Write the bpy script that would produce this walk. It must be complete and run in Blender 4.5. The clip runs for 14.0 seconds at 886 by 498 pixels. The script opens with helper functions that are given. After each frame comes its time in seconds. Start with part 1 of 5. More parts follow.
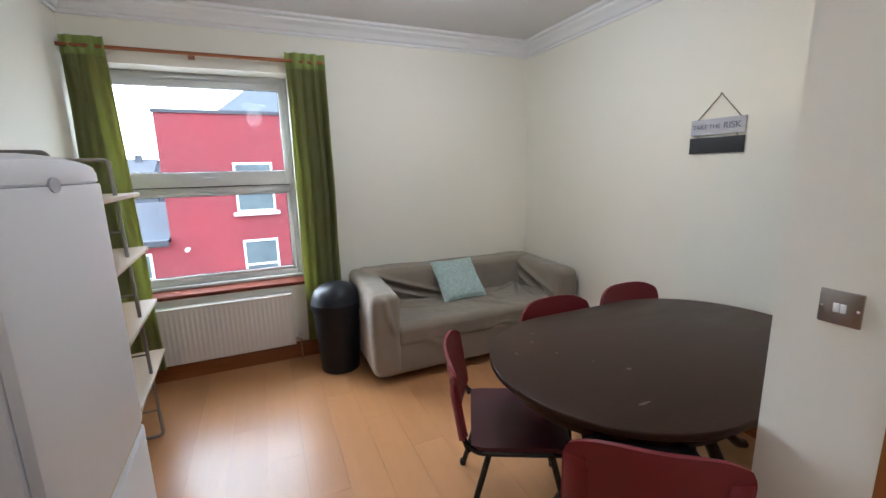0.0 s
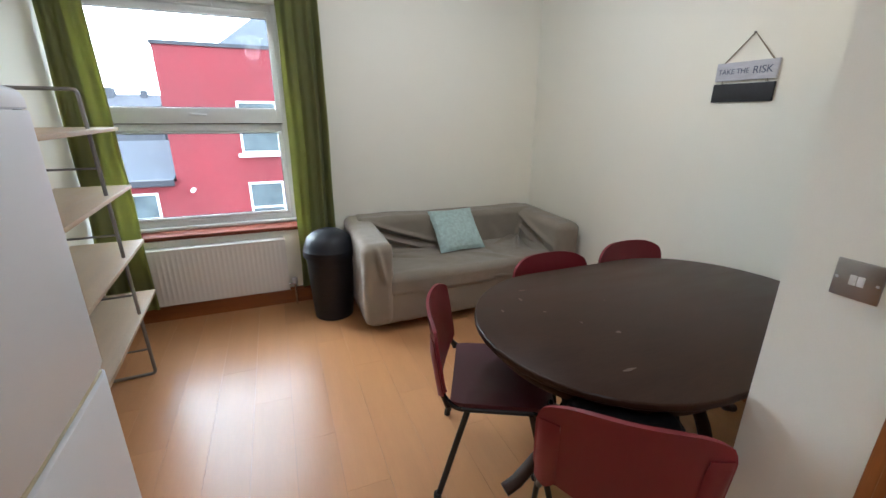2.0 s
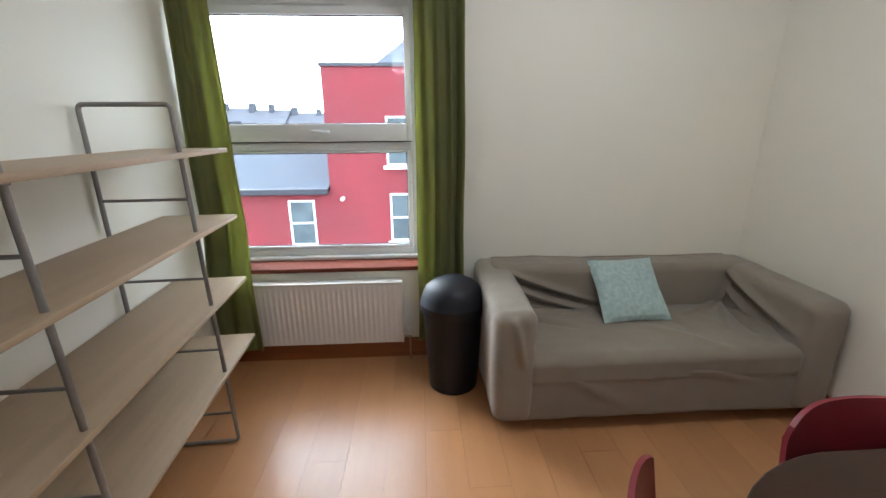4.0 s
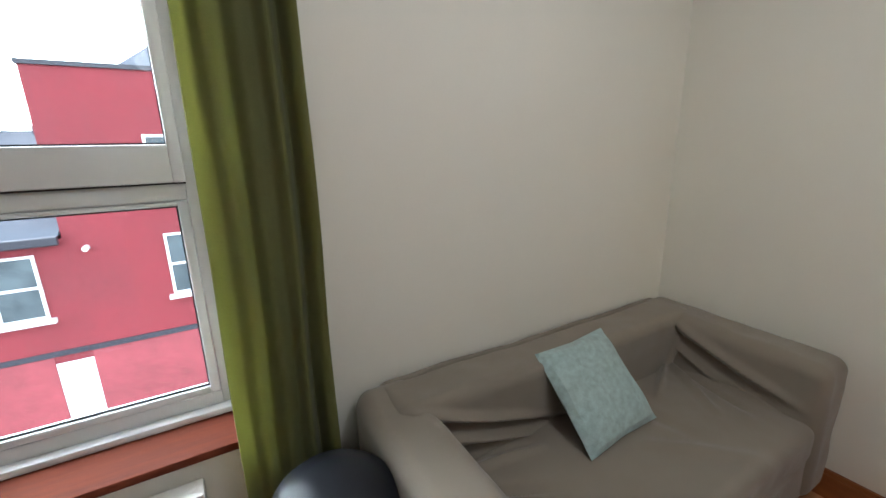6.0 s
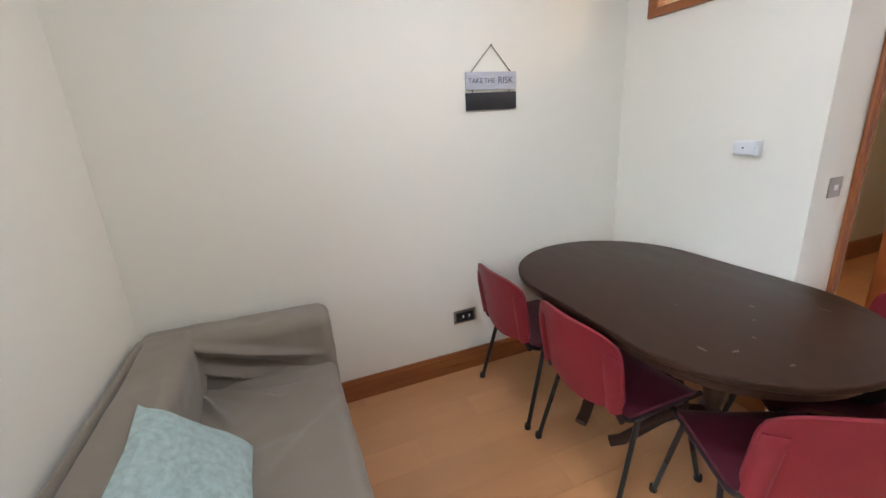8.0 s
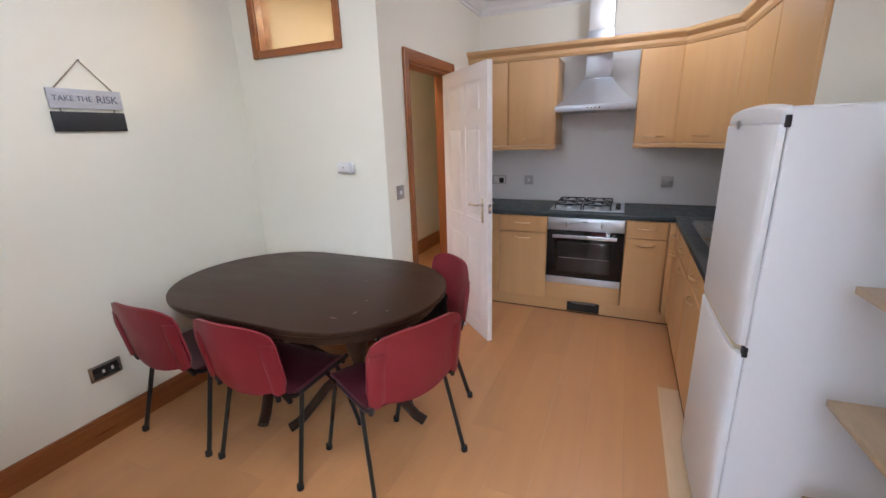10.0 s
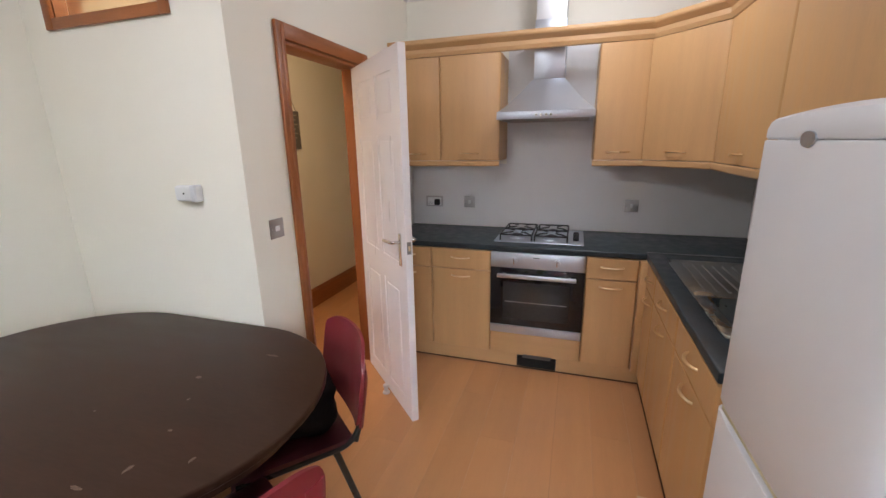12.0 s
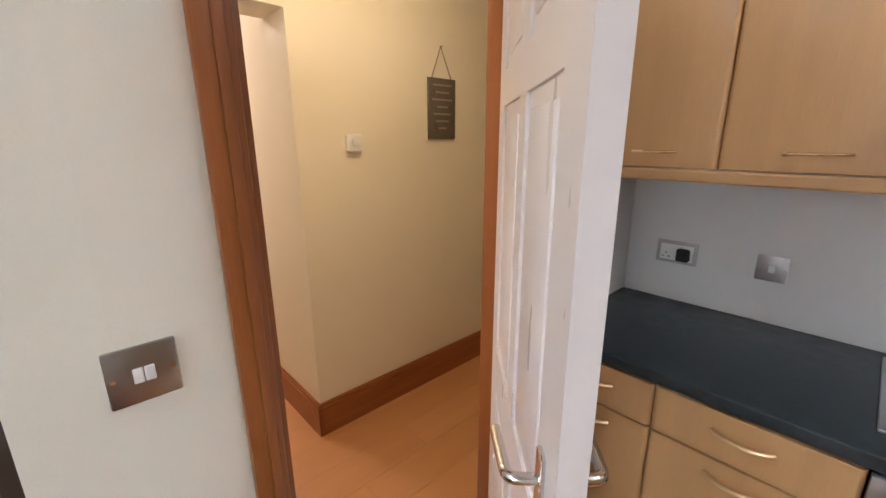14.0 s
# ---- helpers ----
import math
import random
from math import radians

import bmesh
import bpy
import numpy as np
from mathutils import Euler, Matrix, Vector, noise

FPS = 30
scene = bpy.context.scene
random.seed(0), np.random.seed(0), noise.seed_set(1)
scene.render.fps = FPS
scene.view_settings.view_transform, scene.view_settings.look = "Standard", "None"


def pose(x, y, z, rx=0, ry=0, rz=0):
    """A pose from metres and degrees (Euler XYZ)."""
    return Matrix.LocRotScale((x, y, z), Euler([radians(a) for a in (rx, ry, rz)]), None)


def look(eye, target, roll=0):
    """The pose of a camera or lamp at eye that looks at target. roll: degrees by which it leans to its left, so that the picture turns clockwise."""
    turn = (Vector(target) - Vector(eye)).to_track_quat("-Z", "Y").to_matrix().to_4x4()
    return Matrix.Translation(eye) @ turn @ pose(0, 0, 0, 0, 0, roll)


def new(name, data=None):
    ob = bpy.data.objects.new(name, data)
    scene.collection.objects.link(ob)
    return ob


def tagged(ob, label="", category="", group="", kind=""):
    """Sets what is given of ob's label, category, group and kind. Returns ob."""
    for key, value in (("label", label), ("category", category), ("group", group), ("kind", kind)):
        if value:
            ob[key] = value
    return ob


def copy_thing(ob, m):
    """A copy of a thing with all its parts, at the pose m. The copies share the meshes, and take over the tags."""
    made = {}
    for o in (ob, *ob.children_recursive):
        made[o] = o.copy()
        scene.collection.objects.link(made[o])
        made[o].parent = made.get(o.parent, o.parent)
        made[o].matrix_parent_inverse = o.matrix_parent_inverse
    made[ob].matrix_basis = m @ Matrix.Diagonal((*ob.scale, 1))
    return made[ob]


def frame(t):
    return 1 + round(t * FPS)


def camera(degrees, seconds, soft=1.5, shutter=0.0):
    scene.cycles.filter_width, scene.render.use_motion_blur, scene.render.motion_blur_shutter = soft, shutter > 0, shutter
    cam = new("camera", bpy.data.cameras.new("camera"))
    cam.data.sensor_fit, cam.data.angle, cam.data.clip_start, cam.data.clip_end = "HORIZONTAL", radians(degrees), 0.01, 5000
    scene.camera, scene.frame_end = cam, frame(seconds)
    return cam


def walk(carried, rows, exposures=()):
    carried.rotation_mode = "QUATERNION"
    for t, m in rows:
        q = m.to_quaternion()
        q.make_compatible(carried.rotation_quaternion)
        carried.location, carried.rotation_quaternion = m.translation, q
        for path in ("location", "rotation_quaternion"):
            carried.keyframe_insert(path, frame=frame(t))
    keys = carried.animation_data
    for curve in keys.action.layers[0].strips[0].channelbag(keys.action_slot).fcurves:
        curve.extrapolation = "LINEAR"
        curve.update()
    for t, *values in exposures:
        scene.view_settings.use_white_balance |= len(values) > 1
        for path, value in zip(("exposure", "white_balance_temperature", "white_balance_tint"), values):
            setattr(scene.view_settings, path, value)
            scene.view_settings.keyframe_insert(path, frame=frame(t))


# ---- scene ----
cam = camera(94.5, 14.0)
PATH = [
    (0, (-2.454, -3.528, 1.55), (-1.679, -1.724, 1.169), -1.4),
    (0.5, (-2.493, -3.576, 1.535), (-1.518, -1.89, 1.079), -1.1),
    (1, (-2.518, -3.588, 1.523), (-1.562, -1.919, 0.975), -0.9),
    (1.5, (-2.464, -3.551, 1.523), (-1.596, -1.852, 0.922), -0.5),
    (2.2, (-2.271, -3.421, 1.533), (-1.636, -1.63, 0.909), 0.5),
    (2.5, (-2.212, -3.355, 1.536), (-1.708, -1.522, 0.915), 0.6),
    (3, (-2.132, -3.147, 1.534), (-1.871, -1.262, 0.917), 0.9),
    (5.3, (-2.293, -1.739, 1.559), (-2.22, 0.196, 1.058), -0.7),
    (5.5, (-2.275, -1.6, 1.541), (-1.951, 0.308, 1.038), -0.8),
    (6, (-2.209, -1.301, 1.561), (-1.231, 0.371, 1.061), -1.2),
    (6.5, (-2.238, -1.018, 1.543), (-0.654, 0.082, 1.013), -0.6),
    (7, (-2.211, -0.837, 1.524), (-0.327, -0.422, 0.998), -1.5),
    (7.5, (-2.116, -0.735, 1.503), (-0.194, -0.901, 0.976), -2.8),
    (8, (-2.163, -0.733, 1.551), (-0.379, -1.419, 0.963), -3.5),
    (8.5, (-2.26, -0.621, 1.562), (-0.737, -1.764, 0.949), -3.3),
    (9, (-2.365, -0.61, 1.545), (-1.133, -2.064, 0.937), -2.8),
    (11.5, (-2.512, -1.121, 1.538), (-1.955, -2.976, 1.04), -1.5),
    (12, (-2.422, -1.486, 1.542), (-1.823, -3.328, 1.042), -1.0),
    (12.5, (-2.353, -1.882, 1.518), (-1.651, -3.682, 1.003), -0.5),
    (13, (-2.263, -2.259, 1.524), (-1.279, -3.918, 0.994), 1.1),
    (13.5, (-2.054, -2.633, 1.533), (-0.851, -4.143, 1.011), 0.9),
    (14, (-1.822, -2.968, 1.508), (-0.408, -4.285, 0.993), -0.2),
]
# seconds, stops, kelvin, tint
EXPOSURES = [
    (0.0, 0.64, 5450, 7), (1.5, 0.74, 5450, 5), (3.0, 0.66, 5480, 6), (5.3, 0.52, 5650, 7), (5.5, 0.52, 5650, 7), (6.0, 0.39, 5650, 7), (6.5, 1.06, 5850, 10),
    (7.0, 1.08, 5550, 10), (7.5, 1.05, 5480, 10), (8.5, 0.93, 5500, 12), (9.0, 0.93, 5520, 12), (11.5, 0.88, 5650, 12), (12.5, 1.03, 5850, 12), (14.0, 1.07, 5750, 9),
]
walk(cam, [(t, look(eye, target, roll)) for t, eye, target, roll in PATH], EXPOSURES)

# ---- world, sun and lamps ----
world = bpy.data.worlds.new("overcast_sky")
scene.world = world
world.use_nodes = True
wn = world.node_tree
sky = wn.nodes.new("ShaderNodeTexSky")
sky.sky_type = "NISHITA"
sky.sun_disc = False
sky.sun_elevation, sky.sun_rotation = radians(42), radians(-48)
sky.dust_density, sky.air_density, sky.ozone_density = 1.2, 1.5, 1.0
veil = wn.nodes.new("ShaderNodeHueSaturation")  # thin even cloud: paler and brighter than a clear sky
veil.inputs["Saturation"].default_value, veil.inputs["Value"].default_value = 0.2, 7.5
wn.links.new(sky.outputs[0], veil.inputs["Color"])
wn.links.new(veil.outputs[0], wn.nodes["Background"].inputs[0])
wn.nodes["Background"].inputs[1].default_value = 0.15

sun = new("sun", bpy.data.lights.new("sun", "SUN"))
sun.data.energy, sun.data.angle, sun.data.color = 0.5, radians(60), (1.0, 0.96, 0.9)
sun.matrix_world = look((-22.1, 19.9, 26.8), (0, 0, 0))


def disk_lamp(name, x, y, z, size, watts, color):
    lamp = new(name, bpy.data.lights.new(name, "AREA"))
    lamp.data.shape, lamp.data.size, lamp.data.energy, lamp.data.color = "DISK", size, watts, color
    lamp.matrix_world = pose(x, y, z)
    return lamp


def globe_lamp(name, x, y, z, radius, watts, color):
    lamp = new(name, bpy.data.lights.new(name, "POINT"))
    lamp.data.shadow_soft_size, lamp.data.energy, lamp.data.color = radius, watts, color
    lamp.matrix_world = pose(x, y, z)
    return lamp


globe_lamp("dining_lamp_light", -1.40, -1.45, 2.45, 0.13, 10.5, (1.0, 0.965, 0.95))
globe_lamp("kitchen_lamp_light", -2.48, -3.8, 2.46, 0.12, 5.2, (1.0, 0.965, 0.96))
disk_lamp("hall_lamp_light", -0.85, -3.75, 2.585, 0.24, 4.7, (1.0, 0.70, 0.40))
disk_lamp("hall_branch_lamp_light", 1.3, -3.36, 2.585, 0.2, 8, (1.0, 0.80, 0.75))

# ---- helpers ----
ROOT = {}


def box(bm, x0, x1, y0, y1, z0, z1, r=0.0, seg=2):
    got = bmesh.ops.create_cube(bm, size=1.0, matrix=Matrix.LocRotScale(((x0 + x1) / 2, (y0 + y1) / 2, (z0 + z1) / 2), None, (abs(x1 - x0), abs(y1 - y0), abs(z1 - z0))))
    if r > 0:
        edges = {e for v in got["verts"] for e in v.link_edges}
        bmesh.ops.bevel(bm, geom=list(edges), offset=r, segments=seg, profile=0.5, affect="EDGES")
    return bm


def cube(x0, x1, y0, y1, z0, z1, r=0.0, seg=2):
    return box(bmesh.new(), x0, x1, y0, y1, z0, z1, r, seg)


def soft(x0, x1, y0, y1, z0, z1, r, cuts=14, wave=0.0, size=6.0, seed=0.0):
    """A rounded block with an uneven, cloth-like skin."""
    bm = bmesh.new()
    bmesh.ops.create_cube(bm, size=2.0)
    bmesh.ops.subdivide_edges(bm, edges=bm.edges[:], cuts=cuts, use_grid_fill=True)
    half = Vector(((x1 - x0) / 2, (y1 - y0) / 2, (z1 - z0) / 2))
    mid = Vector(((x1 + x0) / 2, (y1 + y0) / 2, (z1 + z0) / 2))
    for v in bm.verts:
        p = Vector([half[i] * (math.sin(v.co[i] * math.pi / 2) * 0.55 + v.co[i] * 0.45) for i in range(3)])
        inner = Vector([max(-(half[i] - r), min(half[i] - r, p[i])) for i in range(3)])
        d = p - inner
        if d.length > 1e-6:
            p = inner + d.normalized() * r
            if wave:
                n = noise.noise((p + mid) * size + Vector((seed, seed, seed)))
                p += d.normalized() * wave * (n + 0.5 * noise.noise((p + mid) * size * 2.7))
        v.co = p + mid
    return bm


def tube(bm, pts, r, n=10, closed=False, flat=1.0):
    """A round bar along a line of points."""
    pts, n = [Vector(p) for p in pts], max(n, 14)
    rings, side = [], None
    for i, p in enumerate(pts):
        a = pts[(i - 1) % len(pts)] if (i or closed) else p
        b = pts[(i + 1) % len(pts)] if (i < len(pts) - 1 or closed) else p
        d = (b - a).normalized()
        if side is None:
            side = d.cross(Vector((0, 0, 1)) if abs(d.z) < 0.9 else Vector((1, 0, 0))).normalized()
        side = (side - d * side.dot(d)).normalized()
        up = d.cross(side)
        rings.append([bm.verts.new(p + (side * math.cos(2 * math.pi * k / n) + up * math.sin(2 * math.pi * k / n) * flat) * r) for k in range(n)])
    m = len(rings)
    for i in range(m if closed else m - 1):
        a, b = rings[i], rings[(i + 1) % m]
        for k in range(n):
            bm.faces.new((a[k], a[(k + 1) % n], b[(k + 1) % n], b[k]))
    if not closed:
        bm.faces.new(rings[0][::-1])
        bm.faces.new(rings[-1])
    return bm


def rounded(pts, r, n=5):
    """The same line of points with its inner corners rounded."""
    pts = [Vector(p) for p in pts]
    out = [pts[0]]
    for a, p, b in zip(pts, pts[1:], pts[2:]):
        u, w = (a - p).normalized(), (b - p).normalized()
        s, e = p + u * r, p + w * r
        for k in range(n + 1):
            t = k / n
            out.append(s * (1 - t) ** 2 + p * 2 * t * (1 - t) + e * t * t)
    out.append(pts[-1])
    return out


def lathe(profile, n=28, x=0.0, y=0.0):
    bm = bmesh.new()
    rings = [[bm.verts.new((x + r * math.cos(2 * math.pi * k / n), y + r * math.sin(2 * math.pi * k / n), z)) for k in range(n)] for r, z in profile]
    for a, b in zip(rings, rings[1:]):
        for k in range(n):
            bm.faces.new((a[k], a[(k + 1) % n], b[(k + 1) % n], b[k]))
    bm.faces.new(rings[0][::-1])
    bm.faces.new(rings[-1])
    return bm


def plate(outline, z0, z1, r=0.0, seg=2):
    """A flat slab with the given outline (x, y)."""
    bm = bmesh.new()
    low = bm.faces.new([bm.verts.new((x, y, z0)) for x, y in outline])
    top = bmesh.ops.extrude_face_region(bm, geom=[low])
    ups = [g for g in top["geom"] if isinstance(g, bmesh.types.BMVert)]
    bmesh.ops.translate(bm, verts=ups, vec=(0, 0, z1 - z0))
    bmesh.ops.recalc_face_normals(bm, faces=bm.faces[:])
    if r > 0:
        edges = [e for e in bm.edges if abs(e.verts[0].co.z - e.verts[1].co.z) < 1e-6]
        bmesh.ops.bevel(bm, geom=edges, offset=r, segments=seg, profile=0.5, affect="EDGES")
    return bm


def sheet(f, nu, nv, thick):
    """A thin shell over the surface f(u, v), u and v from 0 to 1."""
    bm = bmesh.new()
    grid = [[Vector(f(i / nu, j / nv)) for j in range(nv + 1)] for i in range(nu + 1)]
    front, back = [], []
    for i in range(nu + 1):
        fr, bk = [], []
        for j in range(nv + 1):
            a = grid[min(i + 1, nu)][j] - grid[max(i - 1, 0)][j]
            b = grid[i][min(j + 1, nv)] - grid[i][max(j - 1, 0)]
            nrm = a.cross(b).normalized() * (thick / 2)
            fr.append(bm.verts.new(grid[i][j] + nrm))
            bk.append(bm.verts.new(grid[i][j] - nrm))
        front.append(fr)
        back.append(bk)
    for i in range(nu):
        for j in range(nv):
            bm.faces.new((front[i][j], front[i + 1][j], front[i + 1][j + 1], front[i][j + 1]))
            bm.faces.new((back[i][j], back[i][j + 1], back[i + 1][j + 1], back[i + 1][j]))
    for i in range(nu):
        bm.faces.new((front[i][0], back[i][0], back[i + 1][0], front[i + 1][0]))
        bm.faces.new((front[i][nv], front[i + 1][nv], back[i + 1][nv], back[i][nv]))
    for j in range(nv):
        bm.faces.new((front[0][j], front[0][j + 1], back[0][j + 1], back[0][j]))
        bm.faces.new((front[nu][j], back[nu][j], back[nu][j + 1], front[nu][j + 1]))
    return bm


def thing(name, label, category, at=(0, 0, 0), m=None, group="", kind=""):
    """An empty at a thing's base. With m the parts are built about its own origin, otherwise in the room's metres."""
    ob = new(name)
    ob.empty_display_size = 0.05
    ob.matrix_world = m if m is not None else Matrix.Translation(at)
    ROOT[ob] = Matrix() if m is not None else Matrix.Translation(at)
    return tagged(ob, label, category, group, kind)


def part(name, bm, material, parent=None, label="", smooth=True):
    if parent is not None:
        bmesh.ops.transform(bm, matrix=ROOT[parent].inverted(), verts=bm.verts[:])
    bmesh.ops.recalc_face_normals(bm, faces=bm.faces[:])
    me = bpy.data.meshes.new(name)
    if smooth:
        for e in bm.edges:
            if len(e.link_faces) == 2 and e.calc_face_angle(0) > 0.48:
                e.smooth = False
        for f in bm.faces:
            f.smooth = True
    bm.to_mesh(me)
    bm.free()
    me.materials.append(material)
    ob = new(name, me)
    if parent is not None:
        ob.parent = parent
        ROOT[ob] = ROOT[parent]
    if label:
        ob["label"] = label
    return ob


def solid(name, bm, material, label, category, group="", kind="", smooth=True):
    """A thing of one mesh, in the room's metres; its origin at its base."""
    lo = Vector([min(v.co[i] for v in bm.verts) for i in range(3)])
    hi = Vector([max(v.co[i] for v in bm.verts) for i in range(3)])
    at = Vector(((lo.x + hi.x) / 2, (lo.y + hi.y) / 2, lo.z))
    bmesh.ops.translate(bm, verts=bm.verts[:], vec=-at)
    ob = part(name, bm, material, None, "", smooth)
    ob.location = at
    ROOT[ob] = Matrix.Translation(at)
    return tagged(ob, label, category, group, kind)


# ---- materials ----
def mat(name, col, rough=0.5, metal=0.0, var=0.08, scale=3.0, fine=60.0, bump=0.1, stretch=(1, 1, 1), rvar=0.08, per_object=0.0, coat=0.0, sheen=0.0, spec=0.5, grain=0.0, dist=0.002):
    m = bpy.data.materials.new(name)
    m.use_nodes = True
    nt = m.node_tree
    L = nt.links.new
    b = nt.nodes["Principled BSDF"]
    tc = nt.nodes.new("ShaderNodeTexCoord")
    mp = nt.nodes.new("ShaderNodeMapping")
    mp.inputs["Scale"].default_value = stretch
    L(tc.outputs["Object"], mp.inputs["Vector"])
    src = mp.outputs["Vector"]
    info = None
    if per_object:
        info = nt.nodes.new("ShaderNodeObjectInfo")
        add = nt.nodes.new("ShaderNodeVectorMath")
        sc = nt.nodes.new("ShaderNodeMath")
        sc.operation = "MULTIPLY"
        sc.inputs[1].default_value = 37.0
        L(info.outputs["Random"], sc.inputs[0])
        L(src, add.inputs[0])
        L(sc.outputs[0], add.inputs[1])
        src = add.outputs[0]
    big = nt.nodes.new("ShaderNodeTexNoise")
    big.inputs["Scale"].default_value, big.inputs["Detail"].default_value = scale, 4.0
    L(src, big.inputs["Vector"])
    small = nt.nodes.new("ShaderNodeTexNoise")
    small.inputs["Scale"].default_value, small.inputs["Detail"].default_value = fine, 3.0
    L(src, small.inputs["Vector"])
    mixv = nt.nodes.new("ShaderNodeMix")
    mixv.inputs["Factor"].default_value = 0.35 + grain
    L(big.outputs["Fac"], mixv.inputs["A"])
    L(small.outputs["Fac"], mixv.inputs["B"])
    ramp = nt.nodes.new("ShaderNodeValToRGB")
    e = ramp.color_ramp.elements
    e[0].position, e[1].position = 0.3, 0.7
    e[0].color = (*[c * (1 - var) for c in col], 1)
    e[1].color = (*[min(1, c * (1 + var)) for c in col], 1)
    L(mixv.outputs[0], ramp.inputs["Fac"])
    out = ramp.outputs["Color"]
    if per_object:
        hsv = nt.nodes.new("ShaderNodeHueSaturation")
        rng = nt.nodes.new("ShaderNodeMapRange")
        rng.inputs["To Min"].default_value, rng.inputs["To Max"].default_value = 1 - per_object, 1 + per_object
        L(info.outputs["Random"], rng.inputs["Value"])
        L(rng.outputs[0], hsv.inputs["Value"])
        L(out, hsv.inputs["Color"])
        out = hsv.outputs["Color"]
    L(out, b.inputs["Base Color"])
    rr = nt.nodes.new("ShaderNodeMapRange")
    rr.inputs["From Min"].default_value, rr.inputs["From Max"].default_value = 0.3, 0.7
    rr.inputs["To Min"].default_value, rr.inputs["To Max"].default_value = max(0.02, rough - rvar), min(1, rough + rvar)
    L(big.outputs["Fac"], rr.inputs["Value"])
    L(rr.outputs[0], b.inputs["Roughness"])
    b.inputs["Metallic"].default_value = metal
    b.inputs["Specular IOR Level"].default_value = spec
    b.inputs["Coat Weight"].default_value = coat
    b.inputs["Sheen Weight"].default_value = sheen
    if bump:
        bp = nt.nodes.new("ShaderNodeBump")
        bp.inputs["Strength"].default_value, bp.inputs["Distance"].default_value = bump, dist
        L(small.outputs["Fac"], bp.inputs["Height"])
        L(bp.outputs[0], b.inputs["Normal"])
    return m


def glass_mat(name, tint=(0.96, 0.98, 0.97), rough=0.0):
    m = bpy.data.materials.new(name)
    m.use_nodes = True
    b = m.node_tree.nodes["Principled BSDF"]
    b.inputs["Base Color"].default_value = (*tint, 1)
    b.inputs["Transmission Weight"].default_value = 1.0
    b.inputs["Roughness"].default_value = rough
    b.inputs["IOR"].default_value = 1.2
    return m


def glow_mat(name, col, power):
    m = bpy.data.materials.new(name)
    m.use_nodes = True
    b = m.node_tree.nodes["Principled BSDF"]
    b.inputs["Base Color"].default_value = (0.9, 0.9, 0.88, 1)
    b.inputs["Emission Color"].default_value = (*col, 1)
    b.inputs["Emission Strength"].default_value = power
    return m


WALL = mat("cream_wall_paint", (0.86, 0.832, 0.728), 0.75, var=0.02, scale=1.2, fine=220, bump=0.12)
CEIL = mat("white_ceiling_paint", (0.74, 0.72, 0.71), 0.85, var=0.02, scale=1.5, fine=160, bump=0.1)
COVE = mat("white_plaster_moulding", (0.82, 0.81, 0.80), 0.6, var=0.02)
HALLW = mat("hall_wall_paint", (0.80, 0.74, 0.60), 0.75, var=0.02, fine=200)
BEECH_FLOOR = mat("beech_laminate", (0.555, 0.278, 0.114), 0.30, spec=0.7, var=0.055, scale=2.0, fine=22, bump=0.0, stretch=(7, 0.6, 1), per_object=0.06, rvar=0.015)
JOINT = mat("floor_joint_dark", (0.26, 0.128, 0.055), 0.8)
PINE = mat("varnished_pine_trim", (0.285, 0.092, 0.0215), 0.35, var=0.25, scale=2.0, fine=30, stretch=(14, 14, 0.8), bump=0.05)
PINE_H = mat("varnished_pine_skirting", (0.30, 0.10, 0.026), 0.35, var=0.25, scale=2.0, fine=30, stretch=(1, 1, 14), bump=0.05)
BEECH = mat("beech_cabinet_foil", (0.60, 0.362, 0.158), 0.38, var=0.07, scale=2.0, fine=40, stretch=(8, 8, 0.6), bump=0.03)
BEECH_H = mat("beech_cabinet_trim", (0.58, 0.355, 0.16), 0.38, var=0.07, scale=2.0, fine=40, stretch=(0.6, 0.6, 8), bump=0.03)
SHELFWOOD = mat("oak_effect_shelf", (0.42, 0.31, 0.195), 0.5, var=0.14, scale=2.0, fine=40, stretch=(10, 0.7, 10), bump=0.05)
SLATE = mat("slate_effect_worktop", (0.024, 0.037, 0.046), 0.38, var=0.5, scale=18, fine=120, bump=0.15)
TILE = mat("pale_grey_wall_tile", (0.72, 0.715, 0.71), 0.4, var=0.012, scale=6, fine=40, bump=0.02, rvar=0.04)
GROUT = mat("pale_grout", (0.52, 0.52, 0.52), 0.8)
STEEL = mat("brushed_steel", (0.56, 0.60, 0.66), 0.40, 1.0, var=0.03, scale=3, fine=90, bump=0.01, rvar=0.03)
CHROME = mat("chrome", (0.72, 0.72, 0.72), 0.12, 1.0, var=0.03, rvar=0.03, bump=0)
BRASS = mat("satin_brass_handle", (0.86, 0.69, 0.43), 0.3, 1.0, var=0.05, bump=0)
BLACKGLASS = mat("oven_black_glass", (0.012, 0.012, 0.014), 0.08, var=0.2, bump=0, rvar=0.02)
IRON = mat("cast_iron_black", (0.010, 0.010, 0.011), 0.5, var=0.3, fine=150, bump=0.3)
WHITE = mat("white_gloss_enamel", (0.74, 0.75, 0.775), 0.42, var=0.01, fine=300, bump=0, rvar=0.01)
DOORWHITE = mat("white_door_paint", (0.84, 0.815, 0.82), 0.35, var=0.012, fine=80, bump=0.02, stretch=(6, 6, 1))
UPVC = mat("white_upvc", (0.66, 0.66, 0.655), 0.35, var=0.02, bump=0.02)
RAD = mat("cream_radiator_enamel", (0.78, 0.75, 0.70), 0.4, var=0.03, bump=0.02)
